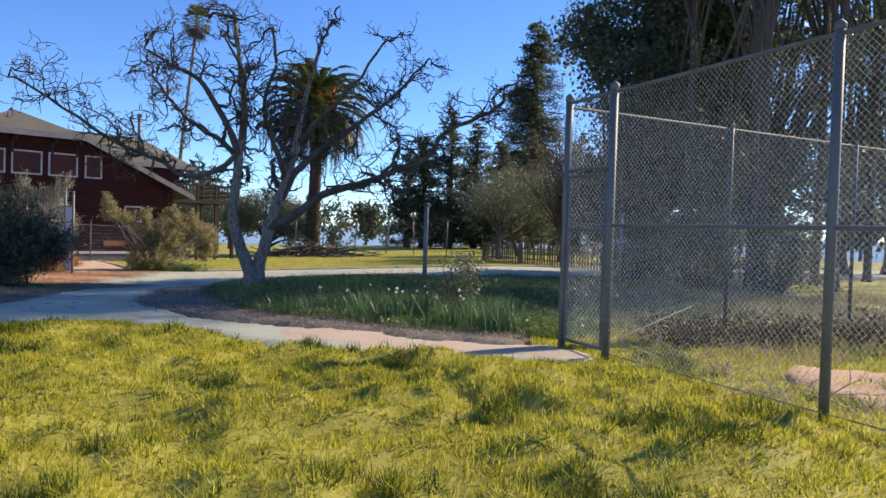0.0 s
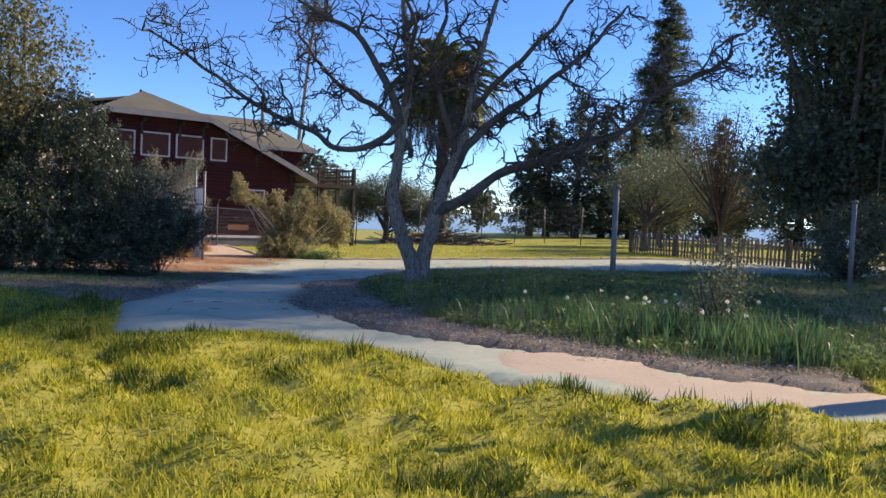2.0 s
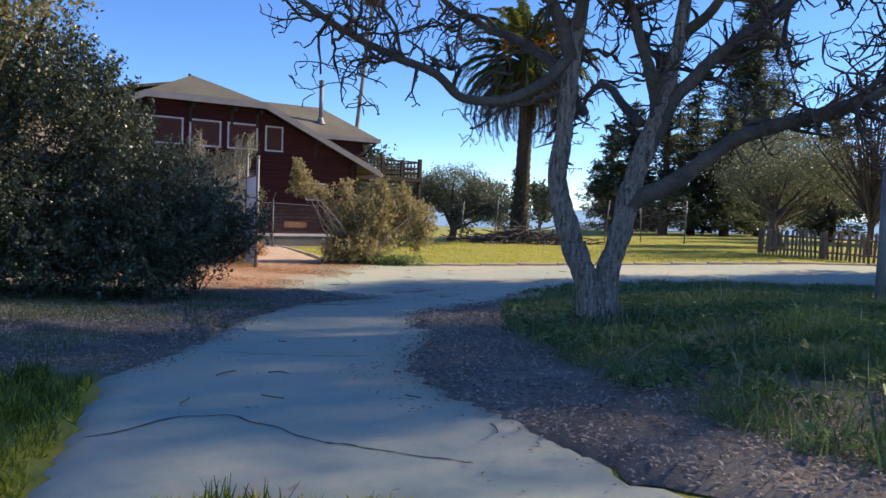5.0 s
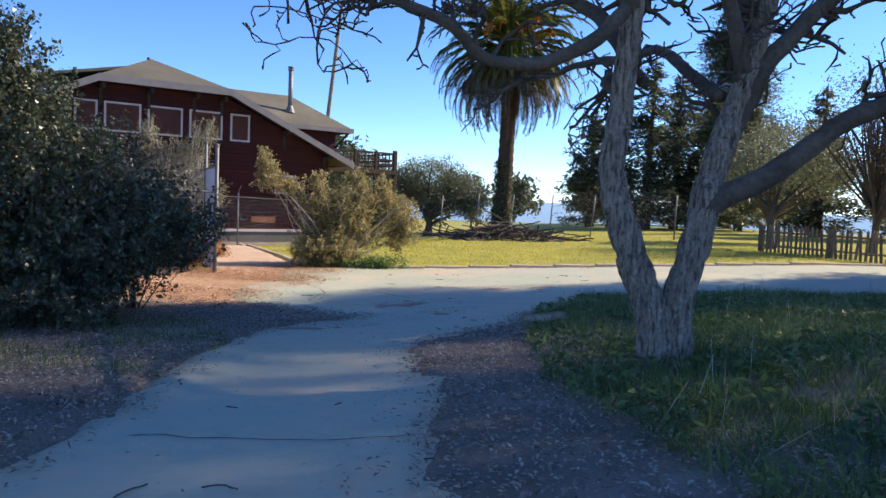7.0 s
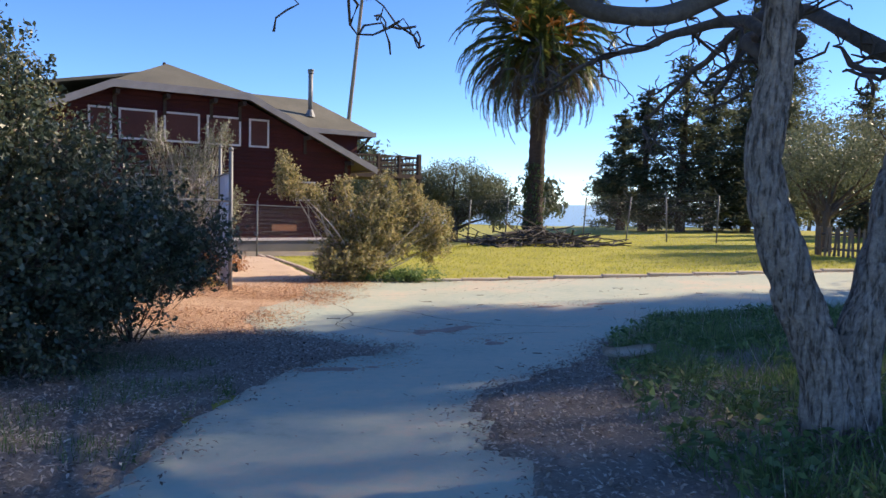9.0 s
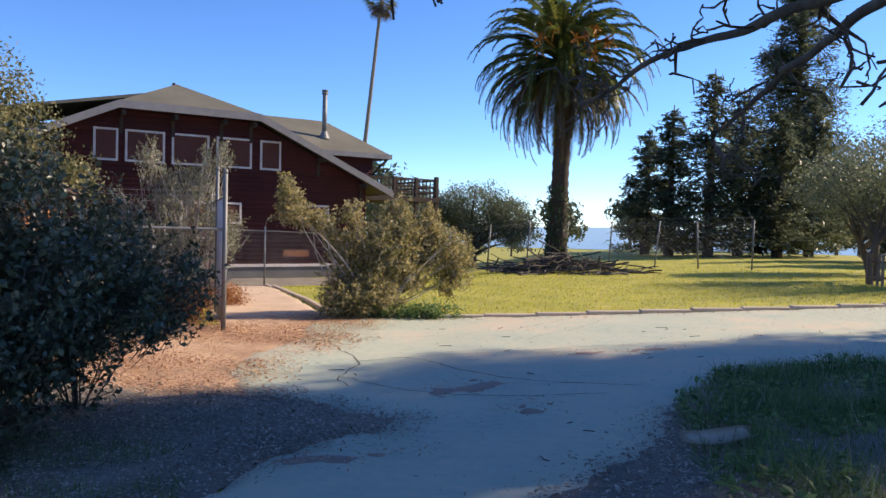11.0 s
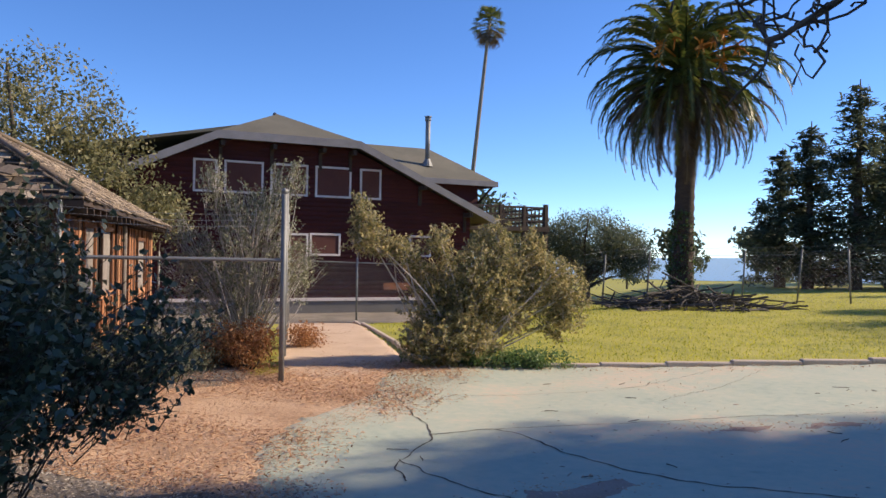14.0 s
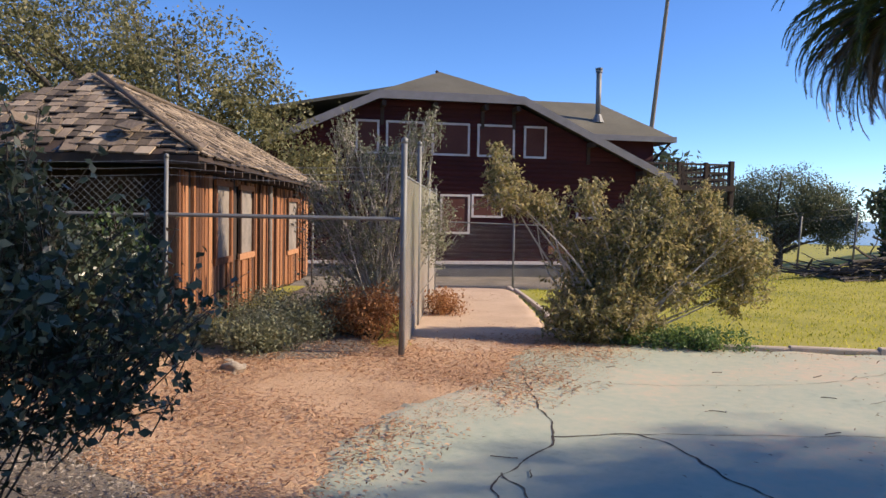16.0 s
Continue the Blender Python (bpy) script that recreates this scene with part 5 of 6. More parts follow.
make_tree("golden_shrub", "golden-green leaning shrub at the walkway", (-10.15, 26.75), 0.0, 0.024,
          [(-0.15, 0.1, 1.0, 0.6, 0.6, 0.7), (-0.2, -0.1, 0.5, 0.75, 0.6, 0.5), (0.3, 0, 1.15, 0.7, 0.6, 0.6), (0.45, 0.2, 1.6, 0.6, 0.55, 0.4), (1.0, 0.3, 1.45, 0.65, 0.6, 0.55), (1.55, 0.4, 1.3, 0.6, 0.55, 0.55), (2.0, 0.4, 1.05, 0.38, 0.4, 0.5), (1.75, 0.3, 0.6, 0.3, 0.3, 0.3), (0.8, 0.1, 0.85, 0.55, 0.5, 0.4), (-1.6, -0.2, 2.3, 0.2, 0.22, 0.36), (-1.5, -0.2, 1.95, 0.34, 0.3, 0.26), (-1.1, -0.1, 1.85, 0.36, 0.3, 0.16), (-0.7, 0, 1.55, 0.26, 0.26, 0.2), (-0.35, 0, 1.95, 0.2, 0.2, 0.3), (0.6, 0.2, 2.05, 0.26, 0.22, 0.25), (1.3, 0.3, 1.9, 0.24, 0.2, 0.25), (-0.3, -0.4, 0.35, 0.8, 0.45, 0.3)],
          46000, 0.07, "golden", "pale_twig", seed=42, clump=0.06, per=24, hollow=0.35, forks=70, aspect=0.36, category="shrub", low=0.02, rz=34, spray=0.26, twig=0.0035, sway=(0.2, 0, 0.12), loose=0.65)
make_tree("oak_sapling", "sparse grey-green young oak between shed and gate", (-13.9, 26.2), 0.0, 0.022,
          [(0, 0, 1.6, 0.75, 0.7, 1.0), (0.3, 0.1, 2.5, 0.5, 0.5, 0.5), (-0.5, 0.3, 1.1, 0.8, 0.8, 0.9), (0.75, -0.1, 3.0, 0.22, 0.22, 0.5), (0.45, -0.1, 2.9, 0.2, 0.2, 0.4), (-0.6, 0, 2.9, 0.25, 0.25, 0.5), (-0.3, 0, 2.4, 0.4, 0.4, 0.5), (0.8, 0, 1.6, 0.45, 0.4, 0.7), (-1.0, 0.1, 1.8, 0.4, 0.4, 0.6)],
          15000, 0.05, "grey_oak", "pale_twig", seed=43, clump=0.06, per=16, hollow=0.2, forks=110, aspect=0.5, category="shrub", rz=34, spray=0.3, twig=0.004)
make_tree("dry_shrub", "rust-brown dried shrub at the gate", (-12.7, 24.6), 0.0, 0.01, [(0, 0, 0.35, 0.45, 0.4, 0.4), (-0.4, 0.3, 0.3, 0.4, 0.4, 0.35)], 7000, 0.045, "rust", "twig", seed=44, clump=0.07, per=20, hollow=0.2, forks=22, category="shrub", low=0, rz=34)
make_tree("dry_shrub", "small rust-brown dried tuft at the fence", (-13.4, 27.3), 0.0, 0.01, [(0, 0, 0.2, 0.35, 0.35, 0.22)], 2000, 0.045, "rust", "twig", seed=45, clump=0.07, per=20, hollow=0.2, forks=10, category="shrub", low=0, rz=34)
for k, (x, y, s) in enumerate(((-13.6, 23.7, 0.9), (-14.6, 24.4, 1.1), (-13.4, 24.7, 0.8), (-14.2, 22.5, 0.8), (-13.2, 22.9, 0.6), (-14.0, 25.2, 1.0), (-14.9, 21.6, 1.0))):
    make_tree("ground_shrub", "low grey-green scrub by the fence", (x, y), 0.0, 0.01, [(0, 0, 0.25, 0.7 * s, 0.7 * s, 0.38 * s), (0.4 * s, 0.2, 0.2, 0.4 * s, 0.4 * s, 0.3 * s)], 5500, 0.042, "grey_oak", "twig", seed=50 + k, clump=0.08, per=20, hollow=0.2, forks=14, category="shrub", low=0)
make_tree("ivy_shrub", "ivy tangle climbing the yard fence", (-14.0, 21.6), 0.0, 0.012, [(0.0, 0, 1.0, 0.3, 0.5, 0.7), (-0.5, -0.5, 0.8, 0.5, 0.6, 0.7)], 5000, 0.07, "ivy", "twig", seed=58, clump=0.1, per=20, hollow=0.2, forks=14, category="shrub", low=0)
make_tree("green_shrub", "low fresh green plant under the shrub", (-9.0, 26.75), 0.0, 0.008, [(0, 0, 0.1, 0.8, 0.4, 0.24), (-0.8, 0.1, 0.1, 0.5, 0.35, 0.2)], 6000, 0.05, "weed", "twig", seed=60, clump=0.06, per=20, hollow=0.2, forks=8, category="shrub", low=0, rz=24)

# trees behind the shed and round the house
make_tree("oak_tree", "broad live oak behind the shed", (-25.5, 31.0), 2.5, 0.3, [(0, 0, 6.0, 3.0, 2.8, 1.9), (1.9, 1.2, 4.9, 1.5, 1.5, 1.3), (-2.5, -1.5, 7.0, 2.8, 2.6, 2.4), (3.2, 2.2, 3.4, 1.1, 1.1, 0.9), (-3.0, -4.5, 6.0, 3.0, 3.0, 2.8)], 42000, 0.13, "sun_painted_oak", seed=61, clump=0.24, per=26, forks=30, hollow=0.4)
make_tree("oak_tree", "rounded live oak beyond the house", (-14.4, 61.5), 1.6, 0.3, [(0, 0, 3.7, 2.6, 2.4, 1.8), (-2.0, 0, 3.3, 1.7, 1.6, 1.3), (2.2, 0.3, 3.2, 1.7, 1.6, 1.4), (2.9, 0.2, 2.3, 1.1, 1.1, 0.9)], 38000, 0.12, "oak_far", seed=62, clump=0.24, per=26, forks=18, hollow=0.4)
make_tree("oak_tree", "live oak behind the deck", (-21, 67), 1.6, 0.3, [(0, 0, 4.0, 3.6, 3.0, 1.9)], 13000, 0.16, "oak_far", seed=63, clump=0.3, per=26, forks=14)
# redwoods past the lawn
for k, (x, y, h, w) in enumerate(((0.4, 62, 11.6, 3.1), (-1.8, 64, 9.8, 2.8), (2.6, 65, 10.9, 3.2), (-3.2, 66, 8.6, 2.4), (4.6, 63, 9.2, 2.6), (10.6, 60, 9.5, 2.8), (15.5, 58, 12, 3.4), (7.6, 68, 11.0, 3.0), (9.2, 80, 24.2, 6.0), (21, 60, 14, 3.6))):
    make_conifer("redwood", "tall dark redwood past the lawn", (x, y), h, w, int((1500 if h > 20 else 600) * h), 70 + k, 0.06, 0.42, gap=0.46, droop=0.17, tip=0.66)
# the olive and oak trees beside the picket fence
make_tree("orchard_tree", "leaning small olive-green tree on the lawn", (4.6, 45.5), 2.0, 0.15, [(0.2, 0, 3.9, 2.6, 2.4, 1.6), (-1.6, -0.4, 3.2, 1.7, 1.6, 1.1), (2.2, 0, 3.4, 1.8, 1.8, 1.3)], 16000, 0.11, "oak_far", seed=81, clump=0.22, per=24, lean=(-0.8, 0), forks=13, hollow=0.35)
make_tree("orchard_tree", "small olive-green tree behind the picket fence", (3.0, 40.0), 1.7, 0.17, [(0, 0, 3.6, 2.1, 2.1, 1.6), (1.5, 0.4, 3.1, 1.5, 1.5, 1.1), (-1.0, -0.3, 2.8, 1.1, 1.1, 0.8)], 9000, 0.1, "oak_far", seed=82, clump=0.22, per=24, forks=13, hollow=0.35)
make_tree("bare_shrub_tree", "brownish half-bare tree beyond the road", (6.0, 38.5), 2.0, 0.14, [(0, 0, 5.0, 2.4, 2.2, 2.0), (0.3, 0, 3.4, 2.2, 2.0, 1.4)], 9000, 0.09, "dead_frond", "twig", seed=86, clump=0.3, per=14, forks=55, hollow=0.2)
# all but the first are added to cast shade on the road
for k, (x, y, s, n) in enumerate(((7.6, 28.9, 1.0, 66000), (13.5, 32.5, 1.15, 8000), (18, 34.2, 1.15, 6000), (11.3, 30.6, 1.05, 6000), (21, 35.5, 1.2, 5000))):
    # last lump added to carry the road shadow further left
    lumps = [(0, 0, 4.0, 2.9, 2.8, 2.2), (0.3, 0, 7.2, 2.8, 2.7, 2.6), (0.8, 0, 10.6, 2.5, 2.5, 2.6), (1.0, 0, 13.6, 2.0, 2.0, 2.2), (-1.6, -0.6, 3.0, 1.7, 1.6, 1.3), (2.4, 0.5, 4.5, 2.0, 2.0, 2.4), (2.6, 0, 8.5, 2.0, 2.0, 2.4), (-2.2, 0.4, 9.2, 1.5, 1.5, 1.2)]
    make_tree("dark_oak", "dense dark tree over the picket fence" if k == 0 else "dense dark tree beyond the road, added to cast shade", (x, y), 2.2 * s, 0.35, [tuple(v * s for v in b) for b in lumps], n, 0.19 if k == 0 else 0.25, "needle" if k == 0 else "oak_far", seed=83 + 20 * k, clump=0.28, per=30, forks=40, hollow=0.25)
# several of these stand here only to shade the path and road
for k, (x, y, h) in enumerate(((9.6, 23.6, 15), (9.0, 21.4, 15), (11.6, 22.4, 16), (12.6, 25.6, 16), (16.0, 28.5, 16), (14.6, 24.2, 13), (19.5, 28.5, 15), (16.5, 23.2, 14), (20, 25.5, 16), (23, 34, 15), (8.4, 26.0, 16), (10.6, 28.0, 16))):
    q = random.Random(k * 7 + 1)
    open_low = [(q.uniform(-1.9, 1.9), q.uniform(-1.9, 1.9), h * q.uniform(0.16, 0.6), q.uniform(0.3, 0.7), q.uniform(0.3, 0.7), q.uniform(0.3, 0.6)) for j in range(7)]
    # dense unseen tops, added as shade casters
    heavy = [(q.uniform(-1.4, 1.4), q.uniform(-0.8, 1.6), h * q.uniform(0.72, 0.95), q.uniform(1.6, 2.3), q.uniform(1.6, 2.2), q.uniform(1.3, 1.8)) for j in range(6)]
    shady = k not in (5, 6, 7, 8, 9)
    make_tree("eucalyptus", "tall many-stemmed tree with thin grey-green leaves, its top added for shade", (x, y), h * 0.8, 0.15, open_low + (heavy if shady else heavy[:3]), 6000 if k < 2 else 1500 if k > 9 else 2200 if shady else 3000, 0.17, "oak_far", seed=90 + k, clump=0.42, per=9, forks=22, aspect=0.45, hollow=0.05, drop=0.3)
for k, (x, y) in enumerate(((7.2, 21.5), (9.2, 20.6), (13.8, 19.6), (6.2, 24.2))):
    make_tree("understory_shrub", "dark shrub under the tall trees", (x, y), 0.0, 0.03, [(0, 0, 0.9, 1.3, 1.2, 1.0), (0.6, 0.3, 1.6, 0.8, 0.8, 0.7)], 6000, 0.1, "oak_far", "twig", seed=110 + k, clump=0.16, per=22, hollow=0.3, forks=30, category="shrub", low=0)
# far woods below the hill
for k in range(26):
    r = random.Random(200 + k)
    a = -58 + k * 4.2 + r.uniform(-2, 2)
    d = r.uniform(95, 170)
    x, y = -4 + d * math.sin(radians(a)), 20 + d * math.cos(radians(a))
    h = r.uniform(6, 10) - gz(x, y) * 0.85
    make_tree("far_tree", "hazy distant tree below the hill", (x, y), h * 0.6, 0.3, [(0, 0, h * 0.78, h * 0.3, h * 0.3, h * 0.22), (h * 0.12, 0, h * 0.55, h * 0.25, h * 0.25, h * 0.2)], 1300, 0.9, "far_leaf", seed=200 + k, clump=0.8, per=20, forks=6)


# ---- grass ----
def blades(name, x, y, h, w, mat, label, bend=0.5, lift=0.0):
    k = len(x)
    z = height(x, y) - 0.005 + lift + lump(x, y) * (np.hypot(x, y) < 30)
    a = rng.uniform(0, 2 * np.pi, k)
    hh = h * rng.uniform(0.5, 1.25, k)
    dx, dy = np.cos(a), np.sin(a)
    lean = rng.uniform(0.05, bend, k) * hh
    b = rng.uniform(0, 2 * np.pi, k)
    wx, wy = np.cos(b) * w * 0.5, np.sin(b) * w * 0.5
    base = np.stack([x, y, z], 1)
    wd = np.stack([wx, wy, np.zeros(k)], 1)
    tip = base + np.stack([dx * lean, dy * lean, hh * (1 - 0.25 * (lean / hh))], 1)
    v = np.stack([base - wd, base + wd, tip + wd * 0.2, tip - wd * 0.2], 1).reshape(-1, 3)
    so = Soup()
    so.add(v, np.arange(4 * k).reshape(-1, 4))
    ob = part(name, so.mesh(name), M[mat])
    return tagged(ob, label, "grass", "", "stuff")


def noise2(x, y, s, off=0.0):
    return np.array([noise.noise(Vector((a * s, b * s, off))) for a, b in zip(x, y)])


def scatter(n, x0, x1, y0, y1, keep):
    x, y = rng.uniform(x0, x1, n), rng.uniform(y0, y1, n)
    k = keep(x, y)
    return x[k], y[k]


# near lawn: short turf with tufts standing out of it
def on_lawn(a, b):
    return ~inside(ROAD_EDGE, a, b) & ~inside(LITTER_EDGE, a, b) & (b < 11.8) & ~((a > -4.6) & (a < 1.2) & (b > 0.5 + np.interp(a, (-4.8, -3.4, -2.0, -1.0, 1.8), (10.55, 10.0, 9.12, 8.62, 8.5)))) & (np.abs(a + 1.5) < 5 + b * 0.75)


x, y = scatter(340000, -12, 7.5, 2.6, 12, on_lawn)
blades("lawn_grass", x, y, 0.05 + 0.05 * np.clip(noise2(x, y, 1.1), 0, 1), 0.0095 + 0.0007 * np.hypot(x, y), "lawn", "sunlit yellow-green lawn grass", 1.4)
x, y = scatter(12500, -12, 7.5, 2.6, 12, on_lawn)
tall = np.clip(noise2(x, y, 2.2, 4) * 1.1 + 0.5 + 0.4 * noise2(x, y, 0.5, 8), 0.15, 1.2)
x, y, tall = (np.repeat(v, 12) for v in (x, y, tall))
x, y = x + rng.normal(0, 0.035, len(x)), y + rng.normal(0, 0.035, len(y))
ok = on_lawn(x, y)
blades("lawn_tufts", x[ok], y[ok], 0.04 + 0.08 * tall[ok], 0.0075 + 0.0005 * np.hypot(x, y)[ok], "lawn", "taller tufts of yellow-green grass", 1.1)
# clumps of coarse grass scattered over the lawn, coloured darker for its shadow patches
x, y = scatter(9000, -12, 7.5, 2.6, 12, lambda a, b: on_lawn(a, b) & (noise2(a, b, 1.3, 31) + 0.5 * noise2(a, b, 0.35, 33) > 0.3))
x, y = np.repeat(x, 20), np.repeat(y, 20)
x, y = x + rng.normal(0, 0.05, len(x)), y + rng.normal(0, 0.04, len(y))
ok = on_lawn(x, y)
blades("coarse_grass", x[ok], y[ok], 0.13, 0.008 + 0.0005 * np.hypot(x, y)[ok], "coarse", "coarse green clumps in the lawn, darkened to paint in its shadows", 0.9)
# weeds round the bare tree
x, y = scatter(88000, -5, 9, 10, 27.5, lambda a, b: inside(BED, a, b))
n1 = noise2(x, y, 0.9, 2)
blades("bed_weeds", x, y, 0.08 + 0.11 * np.clip(n1 + 0.3, 0, 1), 0.011, "weed", "rank green weeds under the bare tree", 0.8)
# rank tufts nearest the path
x, y = scatter(6000, -5, 2.5, 10.0, 23.5, lambda a, b: inside(BED, a, b) & (noise2(a, b, 1.1, 14) > -0.15))
big = np.clip(0.55 + noise2(x, y, 0.8, 19), 0.2, 1.2)
x, y, big = (np.repeat(v, 16) for v in (x, y, big))
x, y = x + rng.normal(0, 0.06, len(x)), y + rng.normal(0, 0.06, len(y))
ok = inside(BED, x, y)
blades("bed_tufts", x[ok], y[ok], 0.07 + 0.14 * big[ok], 0.011, "weed", "long tufts of green grass in the bed", 1.6, 0.03)
# straw-coloured grass inside the court
x, y = scatter(26000, 2.4, 15, 8.6, 19, lambda a, b: ((a - 1.6) * 0.49 - (b - 9.6) * 0.87 < 2.2) & (noise2(a, b, 0.5, 24) > -0.25))
blades("straw_grass", x, y, 0.22, 0.016, "straw", "dry straw-coloured grass inside the court fence", 0.8)
# lawn by the palm
LAWN = [(-9.8, 26.6), (-6, 28.2), (1.3, 31.3), (16, 37.2), (16, 58), (-9, 58), (-13, 45), (-15.2, 34.5), (-15.2, 33.4), (-12.4, 29.4)]
x, y = scatter(170000, -15.5, 16, 26, 58, lambda a, b: inside(LAWN, a, b) & ~inside(FRONT, a, b) & (rng.random(len(a)) < np.clip(34 / b, 0, 1) ** 2))
blades("palm_lawn_grass", x, y, 0.055, 0.022, "lawn", "bright mown lawn round the palm", 0.9)
# shaded grass under the oak shrub
x, y = scatter(60000, -13, -6.5, 9.5, 17.5, lambda a, b: ~inside(ROAD_EDGE, a, b) & (noise2(a, b, 0.8, 7) > -0.25) & ~(inside(UNDER_EDGE, a, b) & (noise2(a, b, 1.4, 17) < 0.3 + 0.5 * (a + 7.7))))
blades("shade_grass", x, y, 0.11, 0.008, "weed", "thin shaded grass under the oak shrub", 0.8)


# ---- small things on the ground ----
def strewn(name, n, x0, x1, y0, y1, keep, size, mat, label, lift=0.05, flat=0.85):
    x, y = scatter(n, x0, x1, y0, y1, keep)
    p = np.stack([x, y, height(x, y) + lift + rng.uniform(0, 0.015, len(x))], 1)
    ob = part(name, leaf_mesh(name, p, size, 0.42, flat=flat), M[mat])
    return tagged(ob, label, "leaf litter", "", "stuff")


def patchy(a, b, s, cut, off):
    return noise2(a, b, s, off) > cut


def near_edge(edge, a, b, d, chunk=4000):
    o = np.array(edge)[::4]
    res = np.zeros(len(a), bool)
    for i in range(0, len(a), chunk):
        q = np.stack([a[i:i + chunk], b[i:i + chunk]], 1)
        res[i:i + chunk] = ((q[:, None] - o[None]) ** 2).sum(2).min(1) < (d * rng.random(len(q)) ** 1.5) ** 2
    return res


strewn("mulch_leaves", 62000, -6.5, 1, 10, 20.5, lambda a, b: inside(LITTER_EDGE, a, b), 0.036, "litter", "dry brown leaves beside the path", 0.055, 0.7)
strewn("edge_leaves", 52000, -9, 1.5, 8.5, 22, lambda a, b: near_edge(LITTER_EDGE, a, b, 0.42), 0.034, "litter", "dry leaves strewn along the path edge", 0.045, 0.8)
strewn("oak_leaves", 62000, -13, -6.2, 12, 20.5, lambda a, b: inside(UNDER_EDGE, a, b) | near_edge(UNDER_EDGE, a, b, 0.35), 0.034, "litter", "dry oak leaves under the shrub", 0.05, 0.75)
strewn("gate_twig_litter", 60000, -15, -8.5, 19.3, 27.5, lambda a, b: inside(DIRT_EDGE, a, b) | near_edge(DIRT_EDGE, a, b, 0.5), 0.022, "rust_litter", "fine leaf crumbs before the gate", 0.032, 0.85)
strewn("gate_leaves", 40000, -15, -8.5, 19.3, 27.5, lambda a, b: patchy(a, b, 0.7, -0.3 + 0.5 * rng.random(len(a)), 3) & (inside(DIRT_EDGE, a, b) | near_edge(DIRT_EDGE, a, b, 0.6)), 0.045, "rust_litter", "rusty dry leaves before the gate", 0.045, 0.8)
strewn("road_leaves", 3800, -11, 4, 10, 30, lambda a, b: inside(ROAD_EDGE, a, b) & patchy(a, b, 0.5, -0.1, 9), 0.034, "litter", "scattered dry leaves on the concrete", 0.036, 0.85)
strewn("kerb_leaves", 26000, -11, 6, 25, 33.5, lambda a, b: np.abs((b - 26.25) - 0.418 * (a + 9.9) + 0.3) < 0.6 * rng.random(len(a)) ** 1.5, 0.038, "rust_litter", "reddish leaves drifted against the kerb", 0.045, 0.8)
strewn("walk_leaves", 2600, -17, -10, 24, 33.5, lambda a, b: inside(WALK_EDGE, a, b) & patchy(a, b, 0.8, 0.0, 12), 0.036, "rust_litter", "dry leaves on the walkway", 0.045, 0.85)


def make_twigs():
    r = random.Random(77)
    for k in range(34):
        while True:
            x, y = r.uniform(-9.5, -3), r.uniform(11, 26)
            if inside(ROAD, x, y):
                break
        a, L = r.uniform(0, 6.28), r.uniform(0.07, 0.24)
        z = gz(x, y) + 0.042
        w = wander((x, y, z), (math.cos(a), math.sin(a), 0), L, 5, 0.25, 0, r)
        w[:, 2] = height(w[:, 0], w[:, 1]) + 0.04
        tagged(part("fallen_twig", pipe(w, 0.004, 5), M["twig"]), "fallen dry twig on the concrete", "twig", "fallen twigs")


make_twigs()


def make_crack(pts, w=0.02):
    """A ragged open joint filled with dark dirt."""
    s = spline([(x, y, 0) for x, y in pts], 0.05)
    r = random.Random(len(pts) * 31 + int(pts[0][0] * 10))
    j = np.array([noise.noise_vector(Vector((p[0] * 5, p[1] * 5, 0))) for p in s])
    s[:, :2] += j[:, :2] * 0.05
    d = np.gradient(s, axis=0)
    d /= np.linalg.norm(d, axis=1)[:, None]
    n = np.stack([-d[:, 1], d[:, 0], 0 * d[:, 0]], 1)
    ww = np.array([w * r.uniform(0.3, 1.3) for _ in s])[:, None]
    a, b = s - n * ww / 2, s + n * ww / 2
    a[:, 2], b[:, 2] = height(a[:, 0], a[:, 1]) + 0.034, height(b[:, 0], b[:, 1]) + 0.034
    k = len(s)
    i = np.arange(k - 1)
    so = Soup()
    so.add(np.concatenate([a, b]), np.stack([i, i + k, i + k + 1, i + 1], 1))
    tagged(part("road_crack", so.mesh("road_crack"), M["crack"]), "dirt-filled crack in the old concrete", "crack", "cracks", "structure")


make_crack([(-10.3, 24.3), (-9.4, 22.9), (-8.7, 21.9), (-8.55, 20.8), (-8.3, 20.3)], 0.017)
make_crack([(-8.7, 21.9), (-8.1, 22.3), (-7.2, 21.5), (-6.3, 21.0), (-5.2, 20.9)], 0.019)
make_crack([(-8.4, 22.2), (-7.0, 23.0), (-5.5, 23.9), (-3.6, 24.8), (-1.4, 26.0), (2.0, 27.4)], 0.012)
make_crack([(-8.6, 20.9), (-7.6, 20.2), (-6.6, 20.1), (-5.6, 20.4)], 0.017)
make_crack([(-6.9, 13.2), (-6.0, 13.35), (-5.3, 13.6), (-4.9, 13.7)], 0.01)
make_crack([(-6.4, 10.9), (-6.0, 11.5), (-5.2, 11.2), (-4.4, 11.1)], 0.014)
make_crack([(-6.8, 24.4), (-6.0, 26.0), (-5.5, 27.8)], 0.008)
make_crack([(-9.3, 23.8), (-8.3, 24.4), (-7.2, 25.3), (-6.2, 27.4)], 0.008)


